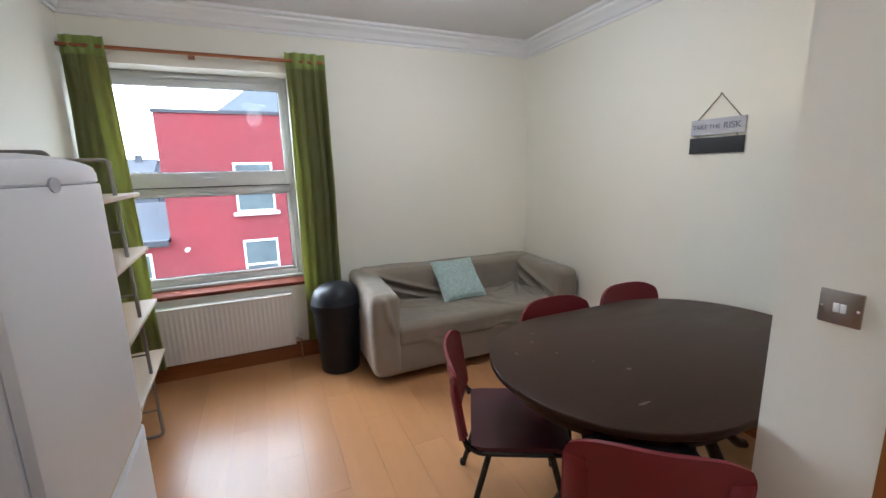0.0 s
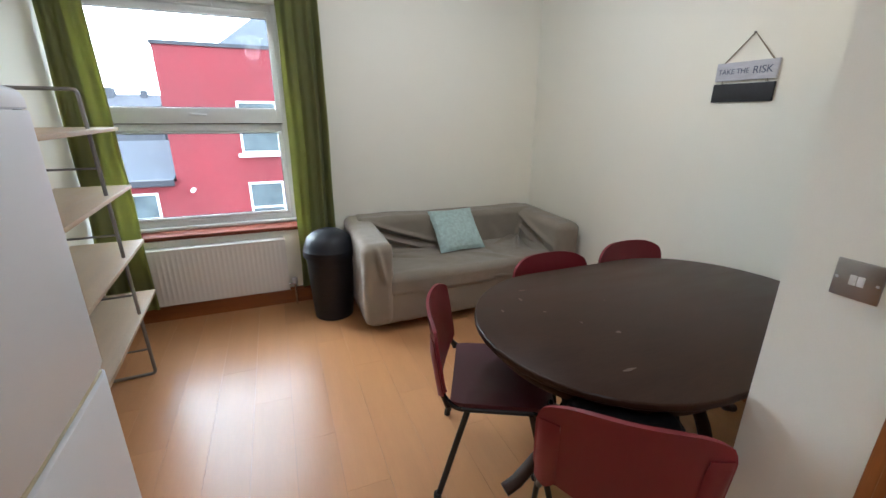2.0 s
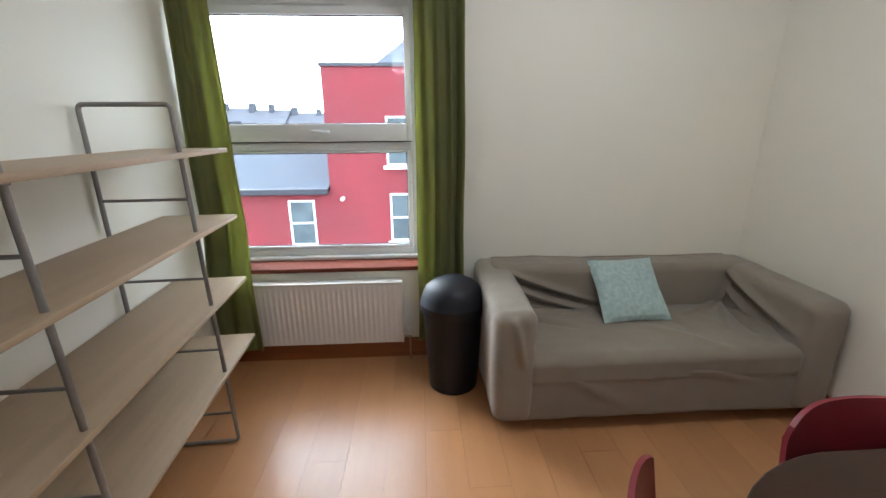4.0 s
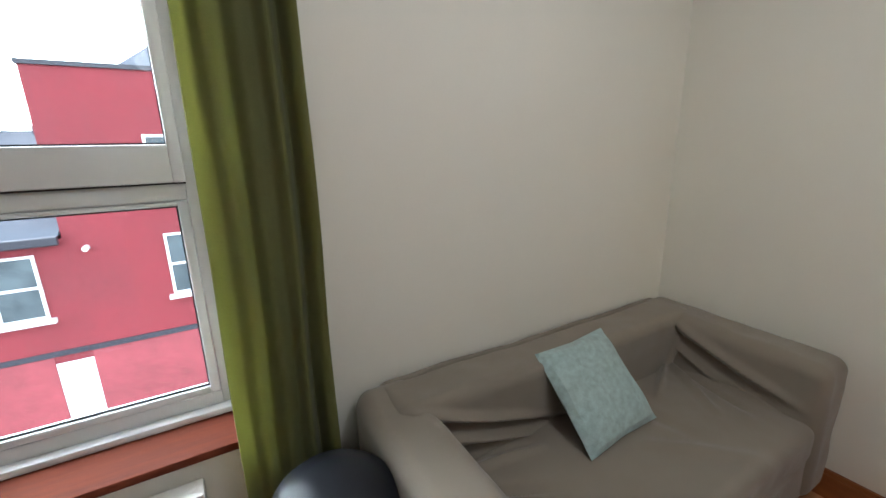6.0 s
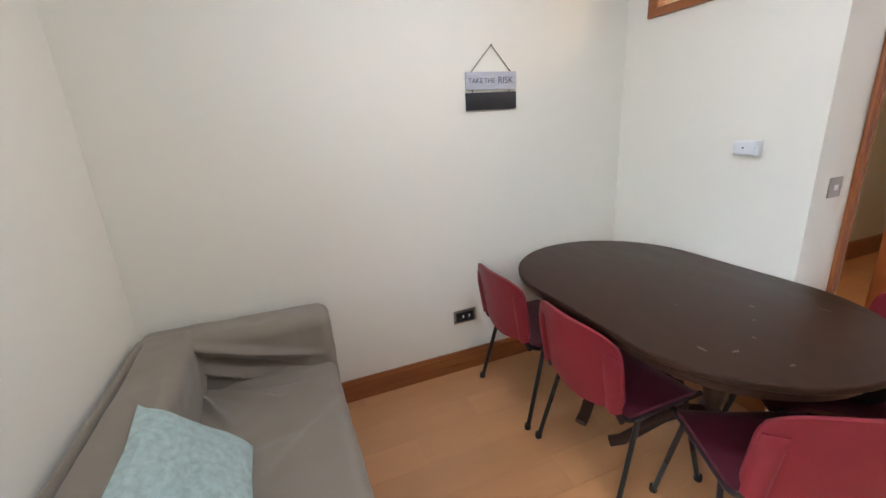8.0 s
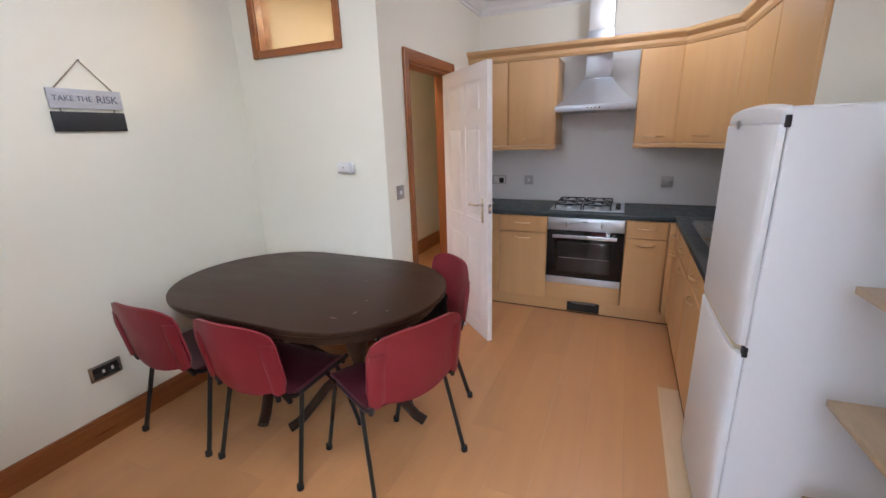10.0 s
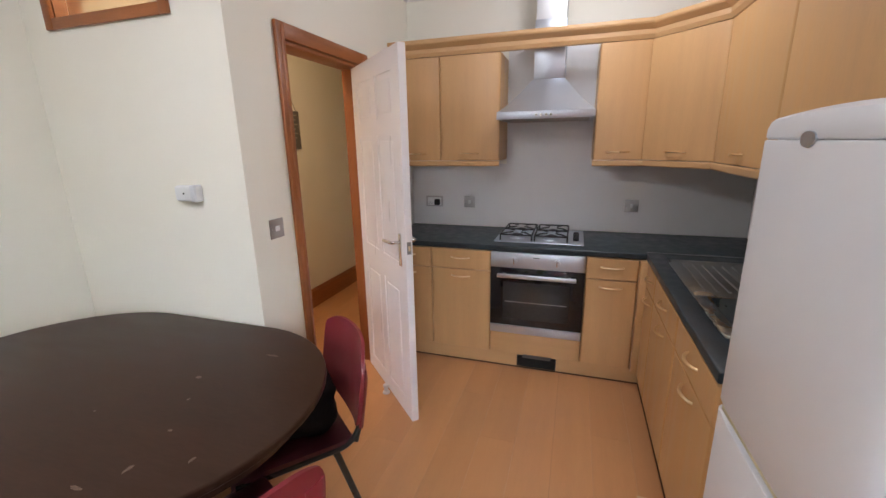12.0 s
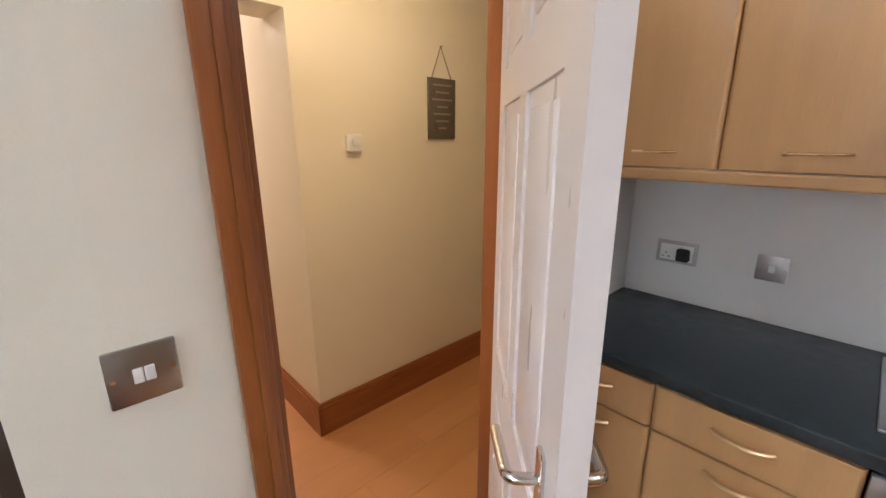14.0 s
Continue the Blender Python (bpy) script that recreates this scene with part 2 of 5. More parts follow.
SEAL = mat("yellowed_door_seal", (0.62, 0.57, 0.40), 0.6, var=0.15)
DARKSTRIP = mat("dark_brown_strip", (0.075, 0.034, 0.018), 0.7, var=0.2)
RUBBER = mat("black_rubber", (0.015, 0.015, 0.015), 0.7)
CURTAIN = mat("olive_green_voile", (0.335, 0.342, 0.127), 0.6, var=0.12, scale=4, fine=300, bump=0.2, sheen=0.3)
CURTAIN_TOP = mat("lime_green_heading", (0.34, 0.42, 0.10), 0.7, var=0.1, fine=200, bump=0.2, sheen=0.3)
def let_light_through(m, share):
    nt = m.node_tree
    b, o = nt.nodes["Principled BSDF"], nt.nodes["Material Output"]
    tr = nt.nodes.new("ShaderNodeBsdfTranslucent")
    mix = nt.nodes.new("ShaderNodeMixShader")
    mix.inputs[0].default_value = share
    nt.links.new(b.inputs["Base Color"].links[0].from_socket, tr.inputs["Color"])
    nt.links.new(b.outputs[0], mix.inputs[1])
    nt.links.new(tr.outputs[0], mix.inputs[2])
    nt.links.new(mix.outputs[0], o.inputs["Surface"])


let_light_through(CURTAIN, 0.68)
let_light_through(CURTAIN_TOP, 0.35)
TAUPE = mat("taupe_cotton_cover", (0.262, 0.224, 0.174), 0.9, var=0.08, scale=5, fine=500, bump=0.35, sheen=0.25)
SEAFOAM = mat("seafoam_cushion_cloth", (0.42, 0.545, 0.52), 0.8, var=0.26, scale=40, fine=300, bump=0.35, sheen=0.3)
MAHOG = mat("dark_stained_mahogany", (0.041, 0.0203, 0.0126), 0.34, var=0.16, scale=3, fine=24, stretch=(1.0, 5, 1), bump=0.0, rvar=0.03, spec=0.15)
WORN = mat("worn_varnish_patch", (0.105, 0.066, 0.05), 0.5, var=0.4, scale=30, fine=120)
BURG = mat("burgundy_plastic", (0.185, 0.013, 0.021), 0.45, var=0.08, scale=6, fine=350, bump=0.15)
# seat base darkened: the table's shade over the seats is in this colour
BURG_SHADED = mat("burgundy_vinyl_table_shade", (0.068, 0.009, 0.017), 0.42, var=0.1, scale=8, fine=300, bump=0.2)
BLACKSTEEL = mat("black_enamel_tube", (0.012, 0.012, 0.013), 0.3, var=0.2, bump=0.02)
GREYSTEEL = mat("grey_enamel_tube", (0.27, 0.25, 0.235), 0.4, 0.5, var=0.15, bump=0.05)
BINBLACK = mat("black_bin_plastic", (0.010, 0.011, 0.015), 0.42, spec=0.35, var=0.2, fine=200, bump=0.1)
SIGNGREY = mat("grey_washed_board", (0.50, 0.50, 0.54), 0.7, var=0.15, scale=8, fine=60, stretch=(1, 1, 6))
SLATEBOARD = mat("black_slate_board", (0.02, 0.02, 0.023), 0.6, var=0.3, fine=90)
INK = mat("blue_grey_lettering", (0.10, 0.11, 0.17), 0.7)
ROPE = mat("jute_string", (0.30, 0.25, 0.18), 0.9, var=0.2, fine=400, bump=0.4)
SOCKETGREY = mat("black_socket_plastic", (0.03, 0.03, 0.032), 0.4, bump=0)
SATIN = mat("satin_steel_plate", (0.50, 0.485, 0.48), 0.5, 1.0, var=0.04, fine=200, bump=0.03, rvar=0.03)
PEWTER = mat("pewter_switch_plate", (0.42, 0.40, 0.38), 0.3, 1.0, var=0.05, fine=200, bump=0.03, rvar=0.03)
PALE = mat("white_switch_plastic", (0.80, 0.80, 0.80), 0.35, var=0.02, bump=0)
REDWALL = mat("red_masonry_paint", (0.185, 0.025, 0.032), 0.8, var=0.2, scale=0.6, fine=6, bump=0.1)
ROOFGREY = mat("grey_slate_roof", (0.055, 0.064, 0.08), 0.9, var=0.2, scale=1, fine=5)
DARKTRIM = mat("dark_gutter", (0.03, 0.03, 0.04), 0.5)
REDBASE = mat("faded_red_masonry_paint", (0.25, 0.053, 0.062), 0.85, var=0.3, scale=0.8, fine=5, bump=0.1)
PANE = mat("reflecting_house_pane", (0.09, 0.11, 0.12), 0.3, spec=0.25, var=0.5, scale=1.5, bump=0, rvar=0.02)
FARROOF = mat("distant_roofs", (0.07, 0.072, 0.084), 0.95, var=0.3, scale=0.1, fine=1)
GROUND = mat("yard_concrete", (0.18, 0.17, 0.16), 0.9, var=0.3, scale=0.2, fine=2)
GLASS = glass_mat("window_glass")
OBSCURE = glass_mat("obscured_glass", (0.95, 0.93, 0.88), 0.35)
LAMPGLOW = glow_mat("lamp_diffuser", (1.0, 0.95, 0.88), 4.0)
HALLGLOW = glow_mat("hall_lamp_diffuser", (1.0, 0.66, 0.32), 6.0)

# ---- room shell: east x=0, north y=0, west x=WX, south y=SY ----
WX, SY, DX, DY, CZ = -3.55, -4.70, -1.12, -2.862, 2.70
WIN = (-3.53, -2.205, 0.637, 2.30)
DOOR = (-3.935, -3.18, 2.02)
HW = (-0.84, -0.20, 2.085, 2.50)


def wall(name, bm, label="cream painted plaster wall", material=WALL):
    return solid(name, bm, material, label, "wall", kind="structure", smooth=False)


bm = cube(WX - 0.3, WIN[0], 0, 0.32, 0, CZ)
box(bm, WIN[1], 0.0, 0, 0.32, 0, CZ)
box(bm, WIN[0], WIN[1], 0, 0.32, 0, WIN[2])
box(bm, WIN[0], WIN[1], 0, 0.32, WIN[3], CZ)
wall("wall_north", bm)
wall("wall_east", cube(0, 0.2, DY - 0.12, 0.32, 0, CZ))
bm = cube(DX, HW[0], DY - 0.12, DY, 0, CZ)
box(bm, HW[1], 0, DY - 0.12, DY, 0, CZ)
box(bm, HW[0], HW[1], DY - 0.12, DY, 0, HW[2])
box(bm, HW[0], HW[1], DY - 0.12, DY, HW[3], CZ)
wall("wall_dining_south", bm)
bm = cube(DX, DX + 0.12, DOOR[1], DY - 0.12, 0, CZ)
box(bm, DX, DX + 0.12, SY, DOOR[0], 0, CZ)
box(bm, DX, DX + 0.12, DOOR[0], DOOR[1], DOOR[2], CZ)
wall("wall_door", bm)
wall("wall_south", cube(WX - 0.3, DX + 0.12, SY - 0.2, SY, 0, CZ))
wall("wall_west", cube(WX - 0.3, WX, SY, 0, 0, CZ))
# hall beyond the door: one leg runs south, one runs east past the corner
wall("wall_hall_east", cube(-0.03, 0.2, -7.2, -3.76, 0, CZ), "warm cream hall wall with a hanging plaque", HALLW)
wall("wall_hall_branch_south", cube(0.2, 2.4, -3.96, -3.76, 0, CZ), "cream hall wall", HALLW)
wall("wall_hall_branch_north", cube(0.2, 2.4, DY - 0.12, DY + 0.05, 0, CZ), "cream hall wall", HALLW)
wall("wall_hall_branch_end", cube(2.4, 2.6, -3.96, DY + 0.05, 0, CZ), "cream hall wall", HALLW)
wall("wall_hall_south", cube(-1.0, 0.2, -7.4, -7.2, 0, CZ), "cream hall wall", HALLW)
wall("wall_hall_west", cube(-1.12, -1.0, -7.2, SY - 0.2, 0, CZ), "cream hall wall", HALLW)
wall("hall_header", cube(-0.03, 0.2, -3.76, DY - 0.12, 2.03, CZ), "cream painted header over the hall opening", HALLW)
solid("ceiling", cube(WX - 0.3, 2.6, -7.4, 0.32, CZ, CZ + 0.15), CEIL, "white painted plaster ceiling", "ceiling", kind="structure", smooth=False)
bm = cube(WX - 0.3, 0.2, SY - 0.2, 0.32, -0.15, -0.006)
box(bm, -1.12, 0.2, -7.4, SY - 0.2, -0.15, -0.006)
box(bm, 0.2, 2.6, -3.96, DY + 0.05, -0.15, -0.006)
floor = solid("floor", bm, JOINT, "beech laminate plank floor", "floor", kind="structure", smooth=False)


def cove(name, a, b, inward):
    """Stepped plaster coving along a wall top from a to b; inward is the way into the room."""
    bm = bmesh.new()
    prof = [(0.0, -0.125), (0.012, -0.125), (0.014, -0.105), (0.03, -0.098), (0.05, -0.065), (0.085, -0.04), (0.088, -0.026), (0.118, -0.02), (0.12, 0.0), (0.0, 0.0)]
    a, b, w = Vector(a), Vector(b), Vector(inward)
    rows = [[bm.verts.new(Vector((p.x, p.y, CZ + h)) + Vector((w.x, w.y, 0)) * d) for d, h in prof] for p in (a, b)]
    n = len(prof)
    for k in range(n):
        bm.faces.new((rows[0][k], rows[0][(k + 1) % n], rows[1][(k + 1) % n], rows[1][k]))
    bm.faces.new(rows[0])
    bm.faces.new(rows[1][::-1])
    return solid(name, bm, COVE, "white stepped plaster coving under the ceiling", "coving", kind="structure", smooth=False)


cove("trim_coving_north", (WX, 0, 0), (0, 0, 0), (0, -1, 0))
cove("trim_coving_east", (0, 0, 0), (0, DY, 0), (-1, 0, 0))
cove("trim_coving_dining_south", (DX, DY, 0), (0, DY, 0), (0, 1, 0))
cove("trim_coving_door", (DX, DY + 0.12, 0), (DX, SY, 0), (-1, 0, 0))
cove("trim_coving_south", (WX, SY, 0), (DX, SY, 0), (0, 1, 0))
cove("trim_coving_west", (WX, SY, 0), (WX, 0, 0), (1, 0, 0))


def skirting(name, x0, x1, y0, y1, face, h=0.135):
    """Stained board with a moulded top; face: the side that looks into the room."""
    bm = cube(x0, x1, y0, y1, 0, h - 0.02)
    ix, iy = face
    box(bm, x0 + (0.006 if ix < 0 else 0), x1 - (0.006 if ix > 0 else 0), y0 + (0.006 if iy < 0 else 0), y1 - (0.006 if iy > 0 else 0), h - 0.0198, h)
    return solid(name, bm, PINE_H, "orange-brown stained wooden skirting board", "skirting", kind="structure", smooth=False)


skirting("baseboard_east", -0.02, -0.001, DY + 0.001, -0.001, (-1, 0))
skirting("baseboard_north", WX + 0.001, -0.021, -0.02, -0.001, (0, -1))
skirting("baseboard_dining_south", DX + 0.001, -0.021, DY + 0.001, DY + 0.02, (0, 1))
skirting("baseboard_hall_east", -0.05, -0.031, -7.19, -3.741, (-1, 0), 0.185)
skirting("baseboard_hall_branch", -0.05, 2.39, -3.759, -3.74, (0, 1), 0.185)

# ---- window ----
window = thing("window_1", "white plastic window, top-hung sash over a fixed pane", "window", ((WIN[0] + WIN[1]) / 2, 0.2, WIN[2]), kind="structure")
gx0, gx1, wy = -3.455, -2.277, 0.20


def ring(x0, x1, z0, z1, ix0, ix1, iz0, iz1, y0, y1, r=0.006):
    bm = cube(x0, ix0, y0, y1, z0, z1, r)
    box(bm, ix1, x1, y0, y1, z0, z1, r)
    box(bm, ix0 - 0.002, ix1 + 0.002, y0 + 0.001, y1 - 0.001, z0, iz0, r)
    box(bm, ix0 - 0.002, ix1 + 0.002, y0 + 0.001, y1 - 0.001, iz1, z1, r)
    return bm


part("window_frame", ring(WIN[0], WIN[1], 0.668, 2.30, gx0 - 0.03, gx1 + 0.03, 0.735, 2.24, wy, wy + 0.07), UPVC, window)
part("transom", cube(gx0 - 0.03, gx1 + 0.03, wy + 0.003, wy + 0.068, 1.405, 1.465, 0.006), UPVC, window)
sash = part("upper_sash", ring(gx0 - 0.035, gx1 + 0.035, 1.4625, 2.245, gx0, gx1, 1.575, 2.2, wy - 0.018, wy + 0.05), UPVC, window)
# thin black strip added as the shadow line below the sash's bottom rail
part("sash_shadow_line", cube(gx0 - 0.033, gx1 + 0.033, wy - 0.012, wy + 0.0025, 1.4575, 1.4622), RUBBER, sash)
part("handle", tube(cube(-2.88, -2.82, wy - 0.034, wy - 0.018, 1.517, 1.538, 0.004), [(-2.85, wy - 0.03, 1.528), (-2.85, wy - 0.055, 1.528), (-2.76, wy - 0.06, 1.522)], 0.008), UPVC, sash)
part("upper_pane", cube(gx0 - 0.003, gx1 + 0.003, wy + 0.015, wy + 0.021, 1.572, 2.203), GLASS, sash).visible_shadow = False
part("upper_gasket", ring(gx0 - 0.002, gx1 + 0.002, 1.573, 2.202, gx0 + 0.004, gx1 - 0.004, 1.580, 2.196, wy + 0.006, wy + 0.014, 0), RUBBER, sash)
part("lower_bead", ring(gx0 - 0.029, gx1 + 0.029, 0.736, 1.404, gx0, gx1, 0.762, 1.39, wy - 0.004, wy + 0.04), UPVC, window)
part("lower_pane", cube(gx0 - 0.003, gx1 + 0.003, wy + 0.02, wy + 0.026, 0.758, 1.393), GLASS, window).visible_shadow = False
part("lower_gasket", ring(gx0 - 0.002, gx1 + 0.002, 0.759, 1.392, gx0 + 0.005, gx1 - 0.005, 0.767, 1.385, wy + 0.008, wy + 0.016, 0), RUBBER, window)
part("trickle_vent", cube(-3.05, -2.62, wy - 0.014, wy - 0.001, 2.255, 2.28, 0.004), UPVC, window)
part("cill_piece", cube(WIN[0] + 0.002, WIN[1] - 0.002, 0.155, wy - 0.001, 0.6675, 0.692, 0.006), UPVC, window, "white plastic cill strip")
solid("window_sill", cube(WIN[0] + 0.001, WIN[1] + 0.005, -0.022, wy + 0.07, 0.637, 0.667, 0.008), mat("red_stained_sill", (0.17, 0.04, 0.019), 0.75, spec=0.2, var=0.25, stretch=(1, 12, 12), fine=30), "red-brown stained wooden window sill", "window sill", kind="structure")

# ---- outside the window ----
solid("ground", cube(-300, 300, 0.4, 900, -6.3, -6.0), GROUND, "grey yard ground stretching to the horizon", "ground", kind="structure", smooth=False)


def house_window(parent, x0, x1, z0, z1, y, panes=2):
    w = part("window", ring(x0, x1, z0, z1, x0 + 0.07, x1 - 0.07, z0 + 0.07, z1 - 0.07, y - 0.05, y + 0.06, 0), UPVC, parent, "white framed house window", False)
    part("pane", cube(x0 + 0.06, x1 - 0.06, y - 0.01, y + 0.02, z0 + 0.06, z1 - 0.06), PANE, w, "", False)
    if panes == 2:
        zm = (z0 + z1) / 2
        part("meeting_rail", cube(x0 + 0.05, x1 - 0.05, y - 0.04, y + 0.03, zm - 0.035, zm + 0.035), UPVC, w, "", False)
    part("sill", cube(x0 - 0.12, x1 + 0.12, y - 0.16, y + 0.02, z0 - 0.12, z0 - 0.005), UPVC, w, "", False)
    return w


YH = 12.5
tall = thing("red_house", "red painted rendered house with white sash windows", "house", (-1.5, YH + 3, -6))
bm = cube(-5.45, 4.0, YH, YH + 7, -6.0, 3.55)
part("wall", bm, REDWALL, tall, "", False)
part("parapet", cube(-5.5, 4.05, YH - 0.06, YH + 0.25, 3.55, 3.66), DARKTRIM, tall, "dark parapet coping", False)
bm = bmesh.new()
vs = [bm.verts.new(p) for p in ((-3.9, YH + 0.8, 3.6), (4, YH + 0.8, 3.6), (4, YH + 5, 5.9), (-1.9, YH + 5, 5.9), (-3.9, YH + 7, 3.6), (4, YH + 7, 3.6))]
for q in ((0, 1, 2, 3), (0, 3, 4), (3, 2, 5, 4), (0, 4, 5, 1), (1, 5, 2)):
    bm.faces.new([vs[k] for k in q])
part("roof", bm, ROOFGREY, tall, "grey slate hipped roof", False)
house_window(tall, -3.35, -2.1, 0.25, 1.95, YH, 2)
house_window(tall, -3.3, -2.15, -2.55, -0.75, YH, 2)
part("overflow_pipe", tube(bmesh.new(), [(-5.0, YH + 0.1, -0.9), (-5.0, YH - 0.25, -0.9)], 0.07), UPVC, tall)
part("plinth_band", cube(-5.40, 3.99, YH - 0.025, YH + 0.002, -5.99, -3.76), REDBASE, tall, "faded pinkish lower wall", False)
part("ledge", cube(-5.45, 4.0, YH - 0.05, YH + 0.01, -3.75, -3.6), DARKTRIM, tall, "", False)
part("door", cube(-6.2, -5.4, YH - 0.04, YH - 0.003, -5.9, -3.95, 0.02), UPVC, tall, "white panelled back door", False)

wing = thing("red_house_wing", "low red rendered house wing with a grey sloping roof", "house", (-10, YH + 2, -6))
part("wall", cube(-16, -5.452, YH + 0.003, YH + 4, -6.0, -0.6), REDWALL, wing, "", False)
bm = bmesh.new()
vs = [bm.verts.new(p) for p in ((-16, YH - 0.2, -0.5), (-5.47, YH - 0.2, -0.5), (-5.47, YH + 2.4, 0.6), (-16, YH + 2.4, 0.6), (-16, YH + 4, -0.5), (-5.47, YH + 4, -0.5))]
for q in ((0, 1, 2, 3), (3, 2, 5, 4), (0, 3, 4), (1, 5, 2), (0, 4, 5, 1)):
    bm.faces.new([vs[k] for k in q])
part("roof", bm, ROOFGREY, wing, "blue-grey slate roof", False)
part("gutter", cube(-16, -5.47, YH - 0.33, YH - 0.18, -0.72, -0.5, 0.03), DARKTRIM, wing, "", False)
house_window(wing, -7.0, -6.05, -2.65, -0.95, YH + 0.003)
house_window(wing, -9.6, -8.8, -2.65, -1.0, YH + 0.003)
house_window(wing, -11.3, -10.2, -2.65, -1.0, YH + 0.003)
part("plinth_band", cube(-15.99, -6.21, YH - 0.02, YH + 0.006, -5.99, -3.76), REDBASE, wing, "faded pinkish lower wall", False)
part("ledge", cube(-16, -5.47, YH - 0.03, YH + 0.03, -3.75, -3.6), DARKTRIM, wing, "", False)

random.seed(4)
for k in range(16):
    x0 = -100 + k * 6.95
    z1 = 2.4 + 0.5 * math.sin(k * 0.9) + random.uniform(-0.35, 0.35)
    y0 = 66 + random.uniform(0, 3)
    t = thing("distant_house", "grey rooftop of a distant terraced house", "house", (x0 + 3, y0, -6), group="distant terraced houses")
    part("wall", cube(x0, x0 + 7, y0, y0 + 8, -6, z1), FARROOF, t, "", False)
    bm = bmesh.new()
    vs = [bm.verts.new(p) for p in ((x0, y0 - 0.2, z1), (x0 + 7, y0 - 0.2, z1), (x0 + 7, y0 + 4, z1 + 2.2), (x0, y0 + 4, z1 + 2.2), (x0, y0 + 8, z1), (x0 + 7, y0 + 8, z1))]
    for q in ((0, 1, 2, 3), (3, 2, 5, 4), (0, 3, 4), (1, 5, 2), (0, 4, 5, 1)):
        bm.faces.new([vs[j] for j in q])
    part("roof", bm, FARROOF, t, "", False)
    part("chimney", cube(x0 + 0.3, x0 + 1.2, y0 + 3, y0 + 4.4, z1 + 1, z1 + random.uniform(2.9, 3.5)), FARROOF, t, "", False)
    xc = x0 + random.uniform(2.6, 5.4)
    part("chimney", cube(xc, xc + 0.7, y0 + 3, y0 + 4.2, z1 + 1, z1 + random.uniform(2.6, 3.1)), FARROOF, t, "", False)

# ---- ceiling lamps ----
def ceiling_lamp(x, y, r, glow, label):
    t = thing("ceiling_lamp", label, "ceiling lamp", (x, y, CZ - 0.1))
    part("base", lathe([(r * 0.9, CZ - 0.03), (r * 0.95, CZ - 0.02), (r * 0.95, CZ - 0.001)], 32, x, y), WHITE, t)
    part("diffuser", lathe([(r * 0.6, CZ - 0.105), (r * 0.85, CZ - 0.095), (r, CZ - 0.07), (r, CZ - 0.035), (r * 0.92, CZ - 0.031)], 32, x, y), glow, t)


ceiling_lamp(-1.40, -1.45, 0.27, LAMPGLOW, "round white glowing ceiling lamp over the dining area")
ceiling_lamp(-2.48, -3.8, 0.2, LAMPGLOW, "round white glowing ceiling lamp over the kitchen")
ceiling_lamp(-0.85, -3.75, 0.13, HALLGLOW, "round warm glowing ceiling lamp in the hall")
ceiling_lamp(1.3, -3.36, 0.14, HALLGLOW, "round warm glowing ceiling lamp in the side hall")

# ---- door and its frame ----
y0, y1, zt = DOOR
fr = thing("door_frame", "varnished orange-brown pine door frame with architrave", "door frame", (DX, (y0 + y1) / 2, 0), kind="structure")
for nm, a, b in (("jamb", y1 - 0.03, y1 - 0.001), ("jamb", y0 + 0.001, y0 + 0.03)):
    part(nm, cube(DX - 0.002, DX + 0.122, a, b, 0, zt - 0.001, 0.003), PINE, fr)
part("head", cube(DX - 0.002, DX + 0.122, y0 + 0.031, y1 - 0.031, zt - 0.03, zt - 0.001, 0.003), PINE_H, fr)
part("stop", cube(DX + 0.045, DX + 0.06, y1 - 0.045, y1 - 0.031, 0, zt - 0.031), PINE, fr)
for sx in (DX - 0.02, DX + 0.121):
    for a, b in ((y1 - 0.014, y1 + 0.045), (y0 - 0.045, y0 + 0.012)):
        bm = cube(sx, sx + 0.019, a, b, 0, zt + 0.058, 0.004)
        box(bm, sx - 0.004, sx + 0.001, a + 0.012, b - 0.028, 0, zt + 0.04, 0.003)
        part("architrave", bm, PINE, fr)
    part("architrave", cube(sx, sx + 0.019, y0 + 0.0125, y1 - 0.0125, zt - 0.012, zt + 0.058, 0.004), PINE_H, fr)

door = thing("door_1", "white six-panel door standing half open", "door", m=pose(-1.10, -3.905, 0.008, 0, 0, 135.6), kind="structure")
DWID, DH, DT = 0.762, 1.98, 0.038
leaf = bmesh.new()
box(leaf, 0, DWID, -DT + 0.006, -0.006, 0, DH)
rows = [(0.10, 0.78), (0.92, 1.58), (1.66, 1.88)]
cols = [(0.10, 0.345), (0.417, 0.662)]
for s0, s1 in ((-0.006, 0.0), (-DT, -DT + 0.006)):
    for a, b in ((0, 0.10), (0.345, 0.417), (0.662, DWID)):
        box(leaf, a, b, s0, s1, 0, DH)
    for a, b in cols:
        for c, d in ((0, 0.10), (0.78, 0.92), (1.58, 1.66), (1.88, DH)):
            box(leaf, a, b, s0, s1, c, d)
part("leaf", leaf, DOORWHITE, door, "", False)
for s in (0, 1):
    for a, b in cols:
        for c, d in rows:
            f = -0.0065 if s == 0 else -DT + 0.0065
            bm = cube(a + 0.03, b - 0.03, f - 0.005, f + 0.005, c + 0.03, d - 0.03, 0.004)
            part("panel", bm, DOORWHITE, door)
